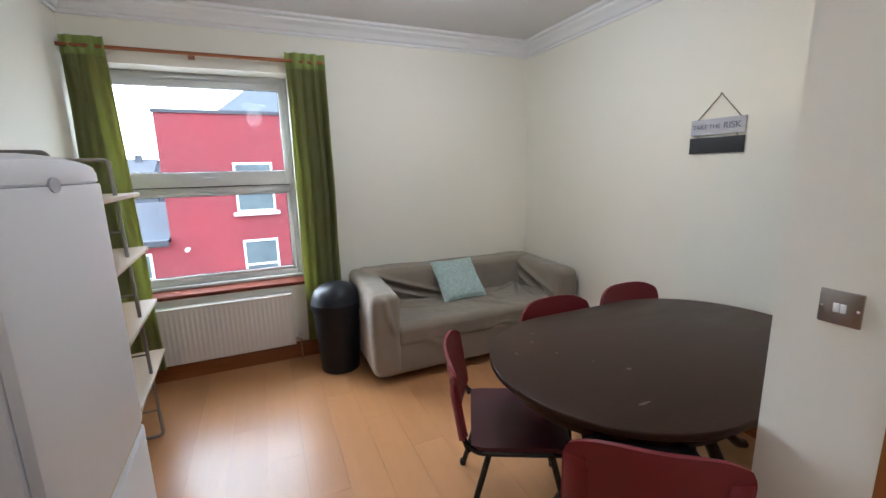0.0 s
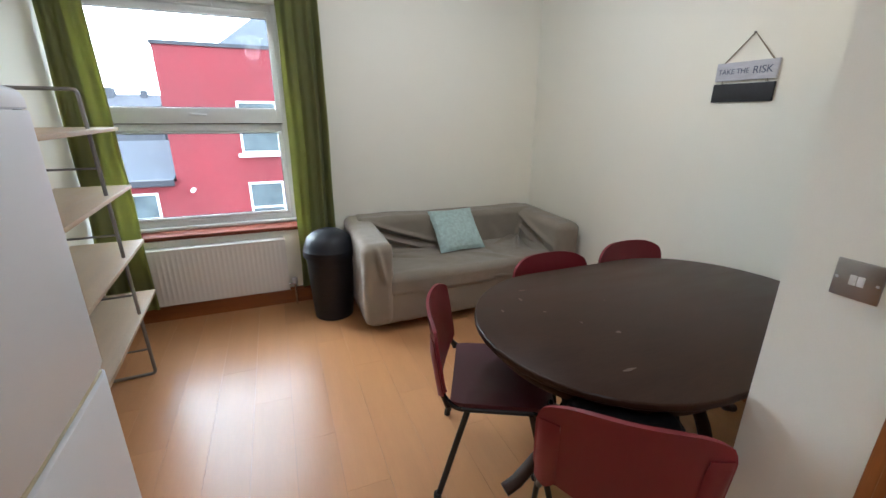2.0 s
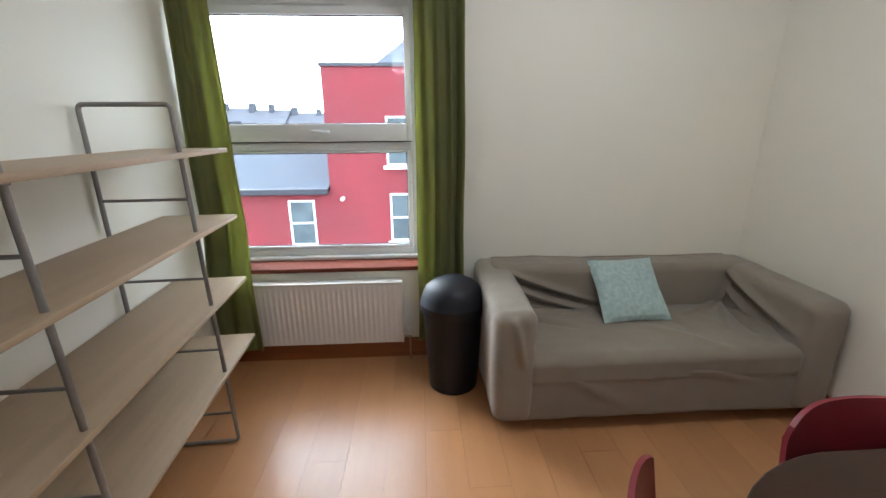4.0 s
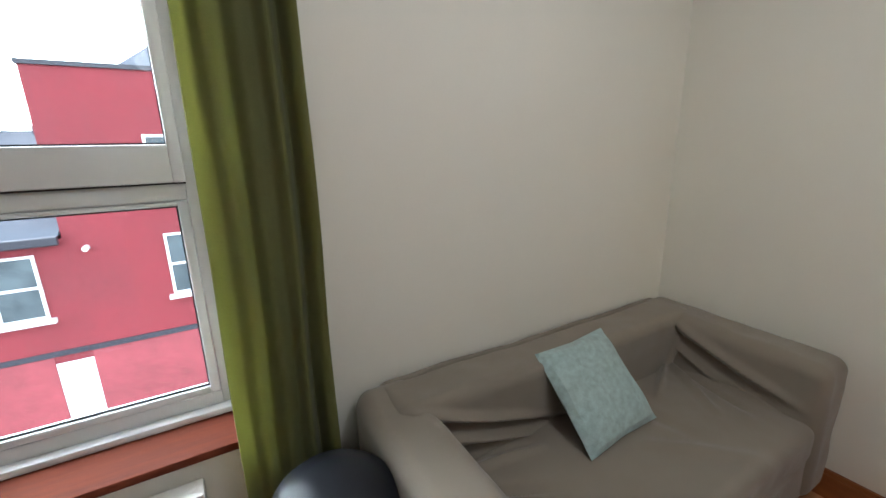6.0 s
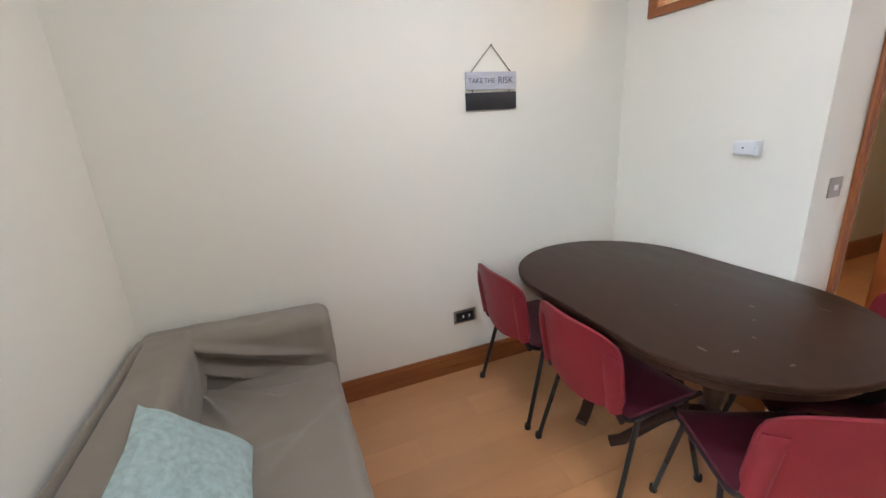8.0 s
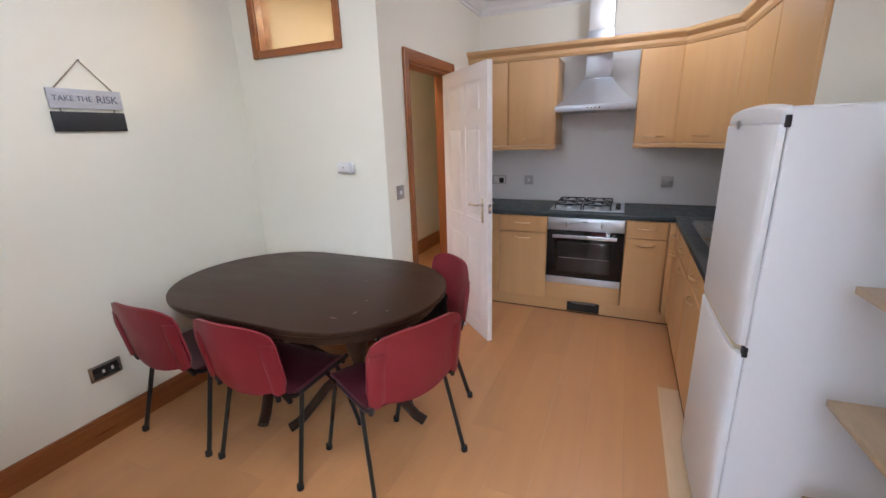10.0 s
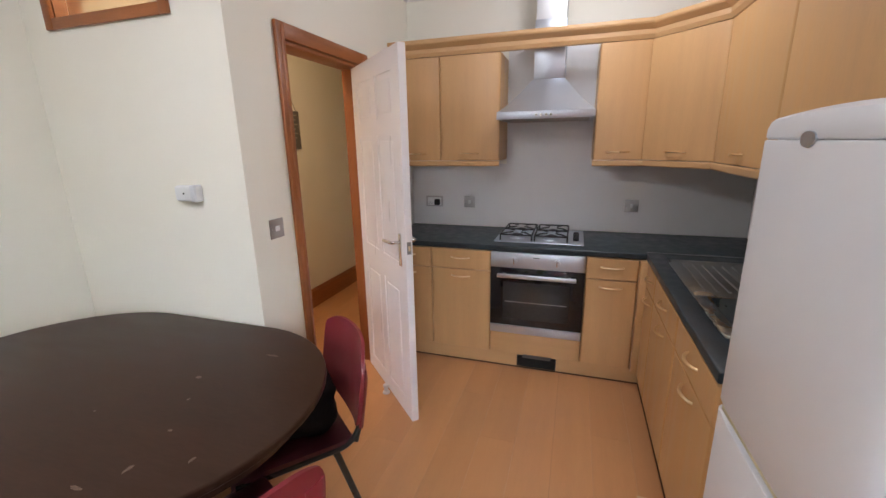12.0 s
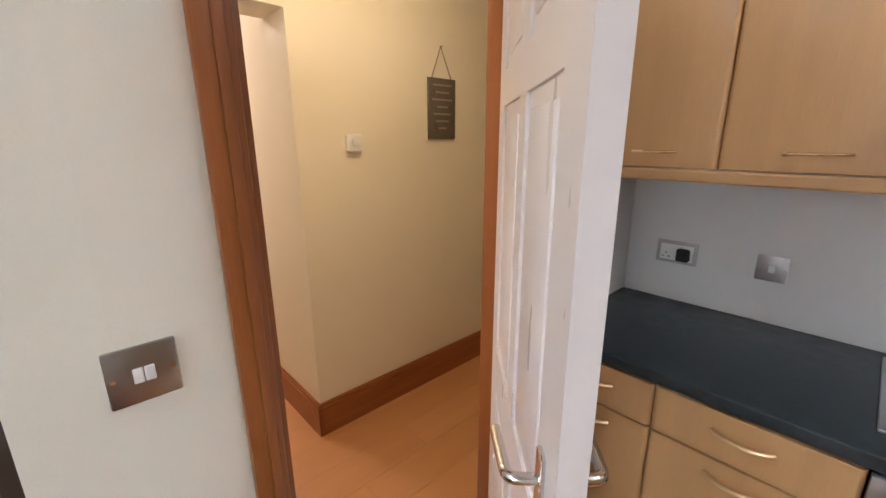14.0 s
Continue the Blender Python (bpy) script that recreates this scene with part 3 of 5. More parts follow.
for sgn, f in ((1, 0.0), (-1, -DT)):
    h = part("door_handle", cube(DWID - 0.080, DWID - 0.050, f, f + sgn * 0.008, 0.91, 1.085, 0.003), CHROME, door, "chrome lever handle on a long plate")
    part("lever", tube(bmesh.new(), rounded([(DWID - 0.065, f + sgn * 0.008, 1.04), (DWID - 0.065, f + sgn * 0.05, 1.04), (DWID - 0.175, f + sgn * 0.055, 1.035)], 0.02), 0.009), CHROME, h)
latch = part("latch_plate", cube(DWID, DWID + 0.002, -0.03, -0.008, 0.985, 1.05), GREYSTEEL, door, "dull steel latch plate")
part("latch_bolt", cube(DWID + 0.002, DWID + 0.009, -0.024, -0.014, 1.005, 1.03, 0.002), BRASS, latch)
for z in (0.22, 1.0, 1.76):
    part("hinge", tube(bmesh.new(), [(-0.004, 0.004, z - 0.04), (-0.004, 0.004, z + 0.04)], 0.007), CHROME, door)

# small stop standing on the floor behind the open door
stop = thing("door_stop", "small white plastic door stop standing on the floor", "door stop", m=pose(-1.345, -3.572, 0, 0, 0, 45))
part("base", lathe([(0.024, 0.0), (0.024, 0.006), (0.017, 0.012)], 18), PALE, stop)
part("post", lathe([(0.013, 0.012), (0.012, 0.038), (0.018, 0.042), (0.018, 0.056), (0.013, 0.06)], 18), PALE, stop)

# ---- high window into the hall ----
hw = thing("internal_window", "small high internal window in a stained wooden frame", "window", ((HW[0] + HW[1]) / 2, DY, HW[2]), kind="structure")
part("frame", ring(HW[0] - 0.035, HW[1] + 0.035, HW[2] - 0.035, HW[3] + 0.035, HW[0] + 0.012, HW[1] - 0.012, HW[2] + 0.012, HW[3] - 0.012, DY + 0.001, DY + 0.02), PINE_H, hw)
part("lining", ring(HW[0] + 0.001, HW[1] - 0.001, HW[2] + 0.001, HW[3] - 0.001, HW[0] + 0.014, HW[1] - 0.014, HW[2] + 0.014, HW[3] - 0.014, DY - 0.119, DY - 0.001, 0), PINE_H, hw)
part("pane", cube(HW[0] + 0.012, HW[1] - 0.012, DY - 0.062, DY - 0.057, HW[2] + 0.012, HW[3] - 0.012), OBSCURE, hw).visible_shadow = False

# ---- dining table ----
TX, TY, TR, TL = -0.878, -2.33, 0.525, 0.285


def race(r, n=24, dx=TL):
    return [(TX + (dx if math.cos(a) >= 0 else -dx) + r * math.cos(a), TY + r * math.sin(a)) for a in [2 * math.pi * (k + 0.5) / (2 * n) for k in range(2 * n)]]


table = thing("dining_table", "dark mahogany oval pedestal dining table, worn varnish", "table", (TX, TY, 0))
part("tabletop", plate(race(TR), 0.731, 0.76, 0.009, 3), MAHOG, table)
part("apron", plate(race(TR - 0.06), 0.665, 0.7305, 0.004), MAHOG, table)
part("rail", cube(TX - 0.5, TX + 0.5, TY - 0.03, TY + 0.03, 0.60, 0.664, 0.006), MAHOG, table)
for px, angles in ((TX - 0.3, (180, 52, -52)), (TX + 0.3, (0, 118, -118))):
    col = lathe([(0.035, 0.19), (0.05, 0.2), (0.055, 0.25), (0.035, 0.28), (0.03, 0.31), (0.05, 0.38), (0.065, 0.44), (0.055, 0.50), (0.032, 0.545), (0.05, 0.56), (0.05, 0.58), (0.075, 0.6), (0.075, 0.664)], 22, px, TY)
    ped = part("pedestal", col, MAHOG, table, "turned column")
    for a in angles:
        c, s = math.cos(radians(a)), math.sin(radians(a))
        bm = tube(bmesh.new(), [(px + c * d, TY + s * d, z) for d, z in ((0.03, 0.27), (0.1, 0.265), (0.19, 0.21), (0.28, 0.12), (0.35, 0.055), (0.405, 0.032))], 0.03, 8, flat=0.8)
        part("leg", bm, MAHOG, ped)
random.seed(2)
for x, y, w, h in ((-1.33, -1.98, 0.022, 0.007), (-1.2, -2.44, 0.014, 0.009), (-1.36, -2.2, 0.008, 0.006), (-1.35, -2.64, 0.034, 0.007), (-1.39, -2.06, 0.007, 0.02), (-1.52, -2.13, 0.006, 0.014), (-1.05, -2.2, 0.006, 0.005), (-1.28, -2.33, 0.005, 0.008)):
    part("scuff", plate([(x + w * math.cos(a) * random.uniform(0.6, 1), y + h * math.sin(a) * random.uniform(0.6, 1)) for a in [k * math.pi / 7 for k in range(14)]], 0.7602, 0.7606), WORN, table, "pale worn patch in the varnish")


# ---- stacking chairs ----
def chair_at(m, first=None):
    if first is not None:
        return copy_thing(first, m)
    c = thing("stacking_chair", "burgundy plastic stacking chair with black steel legs", "chair", m=m, group="chairs round the table")

    def seat(u, v):
        x, y = (u - 0.5) * 0.455, (v - 0.5) * 0.42 + 0.01
        return (x * (1 - 0.12 * max(0, abs(v - 0.5) * 2 - 0.8) * 5 * 0.5), y, 0.452 - 0.012 * math.cos(math.pi * (u - 0.5)) - 0.045 * max(0, v - 0.78) ** 1.5 * 9)
    part("seat", sheet(seat, 14, 14, 0.016), BURG_SHADED, c, "burgundy vinyl seat, table shade in its colour")

    def back(u, v):
        # v runs up the backrest; the lower edge droops at its middle, the corners are rounded
        k = 2 * u - 1
        w = 0.485 * (1 - 0.09 * max(0, abs(v - 0.5) * 2 - 0.55) ** 2 * 4)
        low = 0.505 - 0.055 * (1 - k * k)
        top = 0.81 - 0.045 * abs(k) ** 4
        z = low + (top - low) * v
        return (k * w / 2, -0.215 - 0.16 * (z - 0.5) - 0.045 * (1 - k * k), z)
    b = part("backrest", sheet(back, 20, 12, 0.013), BURG, c)
    for s in (-1, 1):
        def sleeve(u, v):
            # moulded pocket over the frame tube at each side of the back
            k = s * (0.97 - 0.24 * u)
            z = 0.495 + 0.235 * v - 0.02 * (1 - abs(2 * u - 1)) * (v < 0.1)
            return (k * 0.2425, -0.222 - 0.16 * (z - 0.5) - 0.045 * (1 - k * k) - 0.013 * math.sin(math.pi * u) ** 0.6 * min(1.0, (1 - v) * 5), z)
        part("sleeve", sheet(sleeve, 8, 8, 0.008), BURG, b)
        part("leg", tube(bmesh.new(), [(s * 0.255, -0.245, 0.0), (s * 0.225, -0.13, 0.425)], 0.0125, 10, flat=0.75), BLACKSTEEL, c)
        part("leg", tube(bmesh.new(), [(s * 0.255, 0.225, 0.0), (s * 0.225, 0.12, 0.425)], 0.0125, 10, flat=0.75), BLACKSTEEL, c)
        part("frame_tube", tube(bmesh.new(), rounded([(s * 0.222, 0.21, 0.43), (s * 0.222, -0.205, 0.43), (s * 0.208, -0.235, 0.50), (s * 0.200, -0.251, 0.56)], 0.07, 8), 0.011, 10), BLACKSTEEL, c)
        for y in (-0.245, 0.225):
            part("foot_cap", lathe([(0.015, 0.0), (0.017, 0.004), (0.0155, 0.028)], 10, s * 0.255, y), RUBBER, c)
    part("crossbar", tube(bmesh.new(), [(-0.222, 0.11, 0.428), (0.222, 0.11, 0.428)], 0.010), BLACKSTEEL, c)
    part("crossbar", tube(bmesh.new(), [(-0.222, -0.12, 0.428), (0.222, -0.12, 0.428)], 0.010), BLACKSTEEL, c)
    return c


# local -y is the chair's back
chair = chair_at(pose(-0.40, -1.97, 0, 0, 0, 180))
chair_at(pose(-0.985, -1.985, 0, 0, 0, 180), chair)
chair_at(pose(-1.515, -2.12, 0, 0, 0, -117), chair)
chair_at(pose(-1.37, -2.645, 0, 0, 0, -41), chair)

# ---- bag left on the chair at the table's end ----
bm = soft(-0.17, 0.17, -0.19, 0.06, 0.0, 0.23, 0.08, 16, 0.03, 9.0, 5)
bmesh.ops.transform(bm, matrix=pose(-1.36, -2.63, 0.462, 0, 0, -41), verts=bm.verts[:])
solid("black_bag", bm, mat("black_nylon", (0.005, 0.005, 0.006), 0.8, spec=0.2, var=0.3, fine=300, bump=0.3), "black cloth bag lying on a chair seat", "bag")

# ---- sofa ----
def cloth(x0, x1, y0, y1, z0, z1, r, cuts, folds, seed, slope=0.0, wave=0.006):
    """A soft block with drawn folds; each fold is (from, to, width, height)."""
    bm = soft(x0, x1, y0, y1, z0, z1, r, cuts, wave, 5.0, seed)
    bm.normal_update()
    moves = []
    for v in bm.verts:
        d = 0.0
        for a, b, w, h in folds:
            a, b = Vector(a), Vector(b)
            ab = b - a
            t = max(0.0, min(1.0, (v.co - a).dot(ab) / ab.length_squared))
            q = (v.co - (a + ab * t)).length / w
            if q < 3:
                d += 2.2 * h * math.exp(-q * q) * math.sin(math.pi * min(1, max(0, 0.15 + 0.85 * t)))
        drop = slope * max(0.0, (v.co.z - z0) / (z1 - z0)) * (y1 - v.co.y) / (y1 - y0)
        rise = 0.016 * max(0.0, min(1.0, (-0.9 - v.co.x) / 0.8)) * max(0.0, (v.co.z - 0.5) / 0.2) if y1 > -0.05 else 0.0
        moves.append(v.normal * d + Vector((0, 0, rise - drop)))
    for v, m in zip(bm.verts, moves):
        v.co += m
    return bm


sofa = thing("sofa", "two-seat sofa in a loose taupe cotton cover", "sofa", (-0.94, -0.43, 0))
SX0, SX1, SB, SF = -1.855, -0.045, -0.022, -0.86
part("base", cloth(SX0 + 0.03, SX1 - 0.03, SF + 0.02, SB - 0.03, 0.07, 0.37, 0.04, 60, [((-1.5, SF, 0.36), (-1.1, SF, 0.12), 0.03, 0.008), ((-0.9, SF, 0.38), (-0.4, SF, 0.25), 0.025, 0.01), ((-1.3, SF, 0.4), (-0.7, SF, 0.33), 0.02, 0.008)], 1), TAUPE, sofa)
part("seat_cushion", cloth(SX0 + 0.17, SX1 - 0.17, SF + 0.01, SB - 0.15, 0.27, 0.45, 0.055, 110, [((-0.26, -0.23, 0.45), (-0.62, -0.42, 0.45), 0.016, 0.014), ((-0.27, -0.25, 0.45), (-0.5, -0.62, 0.45), 0.016, 0.014), ((-0.26, -0.27, 0.45), (-0.38, -0.7, 0.45), 0.014, -0.012), ((-0.9, -0.55, 0.45), (-0.6, -0.84, 0.45), 0.03, 0.007), ((-0.75, -0.3, 0.45), (-0.7, -0.7, 0.45), 0.03, -0.006), ((-0.25, -0.4, 0.45), (-0.25, -0.75, 0.45), 0.02, 0.01), ((-1.62, -0.3, 0.45), (-1.2, -0.36, 0.45), 0.018, 0.012), ((-1.64, -0.35, 0.45), (-1.3, -0.55, 0.45), 0.02, -0.012)], 3), TAUPE, sofa)
part("backrest", cloth(SX0 + 0.08, SX1 - 0.08, SB - 0.25, SB, 0.30, 0.72, 0.05, 130, [((-1.72, SB - 0.25, 0.70), (-1.05, SB - 0.25, 0.47), 0.016, 0.016), ((-1.74, SB - 0.25, 0.66), (-1.0, SB - 0.25, 0.43), 0.014, -0.018), ((-1.72, SB - 0.25, 0.62), (-1.15, SB - 0.25, 0.42), 0.014, 0.014), ((-1.6, SB - 0.25, 0.52), (-1.25, SB - 0.25, 0.44), 0.012, -0.012), ((-1.95, SB - 0.05, 0.715), (-0.0, SB - 0.05, 0.72), 0.009, -0.032), ((-1.72, SB - 0.22, 0.69), (-0.3, SB - 0.22, 0.69), 0.014, 0.010), ((-0.22, SB - 0.25, 0.68), (-0.3, SB - 0.25, 0.44), 0.02, 0.012)], 7), TAUPE, sofa)
part("arm", cloth(SX0, SX0 + 0.22, SF, SB - 0.005, 0.075, 0.715, 0.06, 84, [((SX0 + 0.22, -0.3, 0.62), (SX0 + 0.22, -0.7, 0.46), 0.018, 0.012), ((SX0 + 0.1, SF, 0.68), (SX0 + 0.16, SF, 0.4), 0.02, 0.012)], 11, 0.035), TAUPE, sofa)
part("arm", cloth(SX1 - 0.22, SX1, SF, SB - 0.005, 0.075, 0.715, 0.06, 84, [((SX1 - 0.22, -0.24, 0.68), (SX1 - 0.22, -0.84, 0.50), 0.020, 0.017), ((SX1 - 0.22, -0.25, 0.63), (SX1 - 0.22, -0.74, 0.45), 0.018, -0.015), ((SX1 - 0.22, -0.27, 0.56), (SX1 - 0.22, -0.52, 0.45), 0.016, 0.010)], 13, 0.02), TAUPE, sofa)
for x in (SX0 + 0.14, SX1 - 0.14):
    for y in (SF + 0.18, SB - 0.1):
        part("foot", lathe([(0.02, 0.0), (0.025, 0.085)], 12, x, y), GREYSTEEL, sofa)

cush = thing("cushion", "pale seafoam scatter cushion leaning on the sofa back", "cushion", m=pose(-0.95, -0.352, 0.60, 45, 0, 3))
bm = bmesh.new()


def puff(sign):
    def f(u, v):
        a, b = 2 * u - 1, 2 * v - 1
        e = max(0.0, (1 - a ** 4) * (1 - b ** 4)) ** 0.55
        pinch = 1 - 0.05 * (1 - abs(a)) * abs(b) - 0.05 * (1 - abs(b)) * abs(a)
        return (a * 0.208 * pinch, b * 0.205 * pinch, sign * e * (0.052 + 0.012 * noise.noise((a * 2.5, b * 2.5, sign))))
    return f


n = 18
for sign in (1, -1):
    f = puff(sign)
    g = [[bm.verts.new(f(i / n, j / n)) for j in range(n + 1)] for i in range(n + 1)]
    for i in range(n):
        for j in range(n):
            bm.faces.new((g[i][j], g[i + 1][j], g[i + 1][j + 1], g[i][j + 1]))
bmesh.ops.remove_doubles(bm, verts=bm.verts[:], dist=0.0015)
part("cover", bm, SEAFOAM, cush)

# ---- bin ----
bx, by = -2.015, -0.35
binn = thing("swing_bin", "black plastic round bin with a domed lid", "bin", (bx, by, 0))
part("body", lathe([(0.14, 0.0), (0.148, 0.006), (0.178, 0.50), (0.183, 0.505), (0.183, 0.52)], 36, bx, by), BINBLACK, binn)
part("lid", lathe([(0.195, 0.505), (0.197, 0.515), (0.196, 0.56), (0.19, 0.57), (0.182, 0.60), (0.163, 0.645), (0.13, 0.675), (0.085, 0.698), (0.04, 0.71), (0.01, 0.712)], 36, bx, by), BINBLACK, binn)

# ---- radiator ----
rad = thing("radiator", "cream panel radiator under the window", "radiator", (-2.86, -0.06, 0.15))
RX0, RX1 = -3.40, -2.33


def ridge(u, v):
    x = RX0 + (RX1 - RX0) * u
    k = (u * 32) % 1.0
    d = 0.0015 * (1 if 0.3 < k < 0.75 else 0) * (1 if 0.06 < v < 0.94 else 0)
    return (x, -0.088 - d, 0.15 + 0.43 * v)


part("panel", sheet(ridge, 160, 16, 0.004), RAD, rad)
part("back_panel", cube(RX0 + 0.01, RX1 - 0.01, -0.045, -0.03, 0.16, 0.57, 0.004), RAD, rad)
bm = cube(RX0 - 0.002, RX1 + 0.002, -0.1, -0.025, 0.578, 0.588, 0.003)
part("top_grille", bm, RAD, rad)
for x in (RX0 - 0.003, RX1 - 0.001):
    part("side_cap", cube(x, x + 0.004, -0.1, -0.025, 0.15, 0.58), RAD, rad)
part("valve", tube(bmesh.new(), rounded([(RX1 - 0.01, -0.06, 0.19), (RX1 + 0.045, -0.06, 0.19), (RX1 + 0.045, -0.06, 0.0)], 0.015), 0.009), CHROME, rad)
part("valve_head", lathe([(0.017, 0.19), (0.02, 0.195), (0.02, 0.235), (0.012, 0.24)], 14, RX1 + 0.045, -0.06), PALE, rad)
for x in (RX0 + 0.15, RX1 - 0.15):
    part("bracket", cube(x, x + 0.03, -0.029, 0.0, 0.2, 0.5), RAD, rad)

# ---- curtains ----
def curtain(name, x0, x1, z0, z1, folds, flare, label):
    c = thing(name, label, "curtain", ((x0 + x1) / 2, -0.08, z0))

    def f(u, v):
        z = z0 + (z1 - z0) * v
        spread = 1 + flare * (1 - v)
        x = x0 + (x1 - x0) * u * spread if x0 < -3 else x1 - (x1 - x0) * (1 - u) * spread  # the wall side hangs plumb
        amp = 0.034 * (0.55 + 0.45 * (1 - v))
        drift = 1.7 * noise.noise((u * 2.2, v * 1.1, 3 + x0)) + 1.2 * math.sin(4 * u + x0) + 0.5 * math.sin(2.4 * v + 3 * u)
        y = -0.085 + amp * math.sin(u * folds * 2 * math.pi + drift) * (0.55 + 0.9 * noise.noise((u * 3, v * 0.9, x0))) + 0.016 * noise.noise((u * 7, v * 2, x0))
        if x0 < -3:
            y -= 0.07 * max(0.0, min(1.0, (0.95 - z) / 0.3))  # hangs over the radiator
        return (x + 0.012 * noise.noise((v * 4, u * 2, 5 + x0)), y, z)
    part("drop", sheet(f, 72, 30, 0.004), CURTAIN, c, "olive green sheer cloth in soft folds")

    def inner(u, v):
        # the gathered cloth folds back on itself on the wall side
        p = f(0.02 + 0.56 * u if x0 < -3 else 0.98 - 0.56 * u, v)
        return (p[0], min(-0.012 if x0 > -3 or p[2] > 0.8 else -0.112, p[1] + 0.022 + 0.008 * math.sin(9 * u + 4 * v)), p[2])
    part("back_fold", sheet(inner, 40, 24, 0.004), CURTAIN, c)

    def top(u, v):
        p = f(u, 1.0)
        return (p[0], p[1] - 0.004, z1 - 0.04 + 0.11 * v)
    part("heading", sheet(top, 72, 4, 0.006), CURTAIN_TOP, c, "lighter green heading band")
    return c


curtain("curtain", -2.213, -1.928, 0.16, 2.36, 3.6, 0.04, "olive green curtain gathered at the window's edge")
curtain("curtain", -3.533, -3.30, 0.16, 2.36, 2.8, 0.3, "olive green curtain gathered in the corner by the shelves")
rail = thing("curtain_rail", "slim wooden curtain pole with bracket and end knobs", "curtain rail", (-2.73, -0.08, 2.37))
part("pole", tube(bmesh.new(), [(-3.545, -0.085, 2.372), (-1.93, -0.085, 2.372)], 0.012), PINE_H, rail)
part("finial", lathe([(0.012, -0.02), (0.02, -0.01), (0.02, 0.01), (0.012, 0.02)], 14), PINE_H, rail).matrix_local = Matrix.Translation(Vector((-1.915, -0.085, 2.372)) - Vector((-2.73, -0.08, 2.37)))
for x in (-2.828, -2.0):
    part("bracket", tube(cube(x - 0.02, x + 0.02, -0.012, -0.001, 2.35, 2.4, 0.003), [(x, -0.01, 2.372), (x, -0.085, 2.372)], 0.014), PINE_H, rail)

# ---- ladder shelves ----
shelf = thing("shelving_unit", "open shelving unit, oak-effect shelves on grey ladder frames", "shelving", (-3.31, -1.225, 0))
for y in (-0.805, -1.625):
    loop = rounded([(-3.505, y, 0.012), (-3.505, y, 1.642), (-3.165, y, 1.642), (-3.128, y, 0.012), (-3.505, y, 0.012)], 0.025)
    fr = part("ladder_frame", tube(bmesh.new(), loop, 0.0095, 8), GREYSTEEL, shelf)
    for z in (1.258, 0.896, 0.536, 0.18):
        part("rung", tube(bmesh.new(), [(-3.505, y, z), (-3.165 + 0.037 * (1.642 - z) / 1.63, y, z)], 0.006, 8), GREYSTEEL, fr)
    for z in (0.415, 0.765, 1.115, 1.455):
        part("shelf_clip", cube(-3.49, -3.15, y - 0.013, y + 0.013, z - 0.030, z - 0.0215, 0.002), GREYSTEEL, fr)
for z in (0.415, 0.765, 1.115, 1.455):
    part("shelf", cube(-3.485, -3.117, -2.035, -0.415, z - 0.021, z, 0.002), SHELFWOOD, shelf)
shelf.rotation_euler = (0, 0, radians(3.5))

# ---- fridge-freezer ----
fx, fy0, fy1, fh = -2.838, -2.70, -2.13, 1.585
fridge = thing("fridge_freezer", "white fridge-freezer with rounded doors and yellowed seals", "fridge freezer", ((WX + fx) / 2, (fy0 + fy1) / 2, 0))
part("body", cube(fx - 0.60, fx - 0.039, fy0, fy1, 0.02, fh, 0.01, 3), WHITE, fridge)
part("plinth", cube(fx - 0.55, fx - 0.08, fy0 + 0.01, fy1 - 0.01, 0.0, 0.02), RUBBER, fridge)


def fdoor(z0, z1):
    pts = [(fx - 0.036, fy0 + 0.002)]
    for k in range(17):
        a = math.pi * k / 16
        y = (fy0 + fy1) / 2 - ((fy1 - fy0) / 2 - 0.002) * math.copysign(abs(math.cos(a)) ** 0.42, math.cos(a))
        pts.append((fx - 0.034 + 0.034 * math.sin(a) ** 0.5, y))
    pts.append((fx - 0.036, fy1 - 0.002))
    d = part("door", plate(pts, z0, z1, 0.004, 2), WHITE, fridge)
    part("seal", cube(fx - 0.0385, fx - 0.0362, fy0 + 0.012, fy1 - 0.012, z0 + 0.01, z1 - 0.01), SEAL, d, "yellowed rubber seal")
    return d


top_door = fdoor(0.845, 1.5362)
bm = bmesh.new()
rows = []
for k in range(9):
    # domed cap over the doors, a little higher at its middle
    v = k / 8
    y = fy0 + 0.003 + (fy1 - fy0 - 0.006) * v
    bulge = 1 - (2 * v - 1) ** 2
    prof = [(fx - 0.042, 1.5375), (fx - 0.024 + 0.022 * bulge, 1.5375), (fx - 0.018 + 0.018 * bulge, 1.542), (fx - 0.018 + 0.018 * bulge, 1.56 + 0.008 * bulge), (fx - 0.024 + 0.016 * bulge, 1.577 + 0.012 * bulge), (fx - 0.034, 1.585 + 0.014 * bulge), (fx - 0.042, 1.587 + 0.014 * bulge)]
    rows.append([bm.verts.new((x, y, z)) for x, z in prof])
for a, b in zip(rows, rows[1:]):
    for k in range(7):
        bm.faces.new((a[k], b[k], b[(k + 1) % 7], a[(k + 1) % 7]))
bm.faces.new(rows[0])
bm.faces.new(rows[-1][::-1])
bmesh.ops.recalc_face_normals(bm, faces=bm.faces[:])
part("top_cap", bm, WHITE, fridge)
low_door = fdoor(0.05, 0.815)
part("seam_trim", cube(fx - 0.04, fx - 0.012, fy0 + 0.03, fy1 - 0.03, 0.817, 0.829, 0.003), SEAL, fridge, "yellowed grip strip between the doors")
badge = tube(bmesh.new(), [(fx - 0.012, -2.47, 1.538), (fx + 0.003, -2.47, 1.538)], 0.026, 24)
for v in badge.verts:
    v.co.z = 1.538 + (v.co.z - 1.538) * 0.6
part("badge", badge, STEEL, top_door, "round chrome badge")
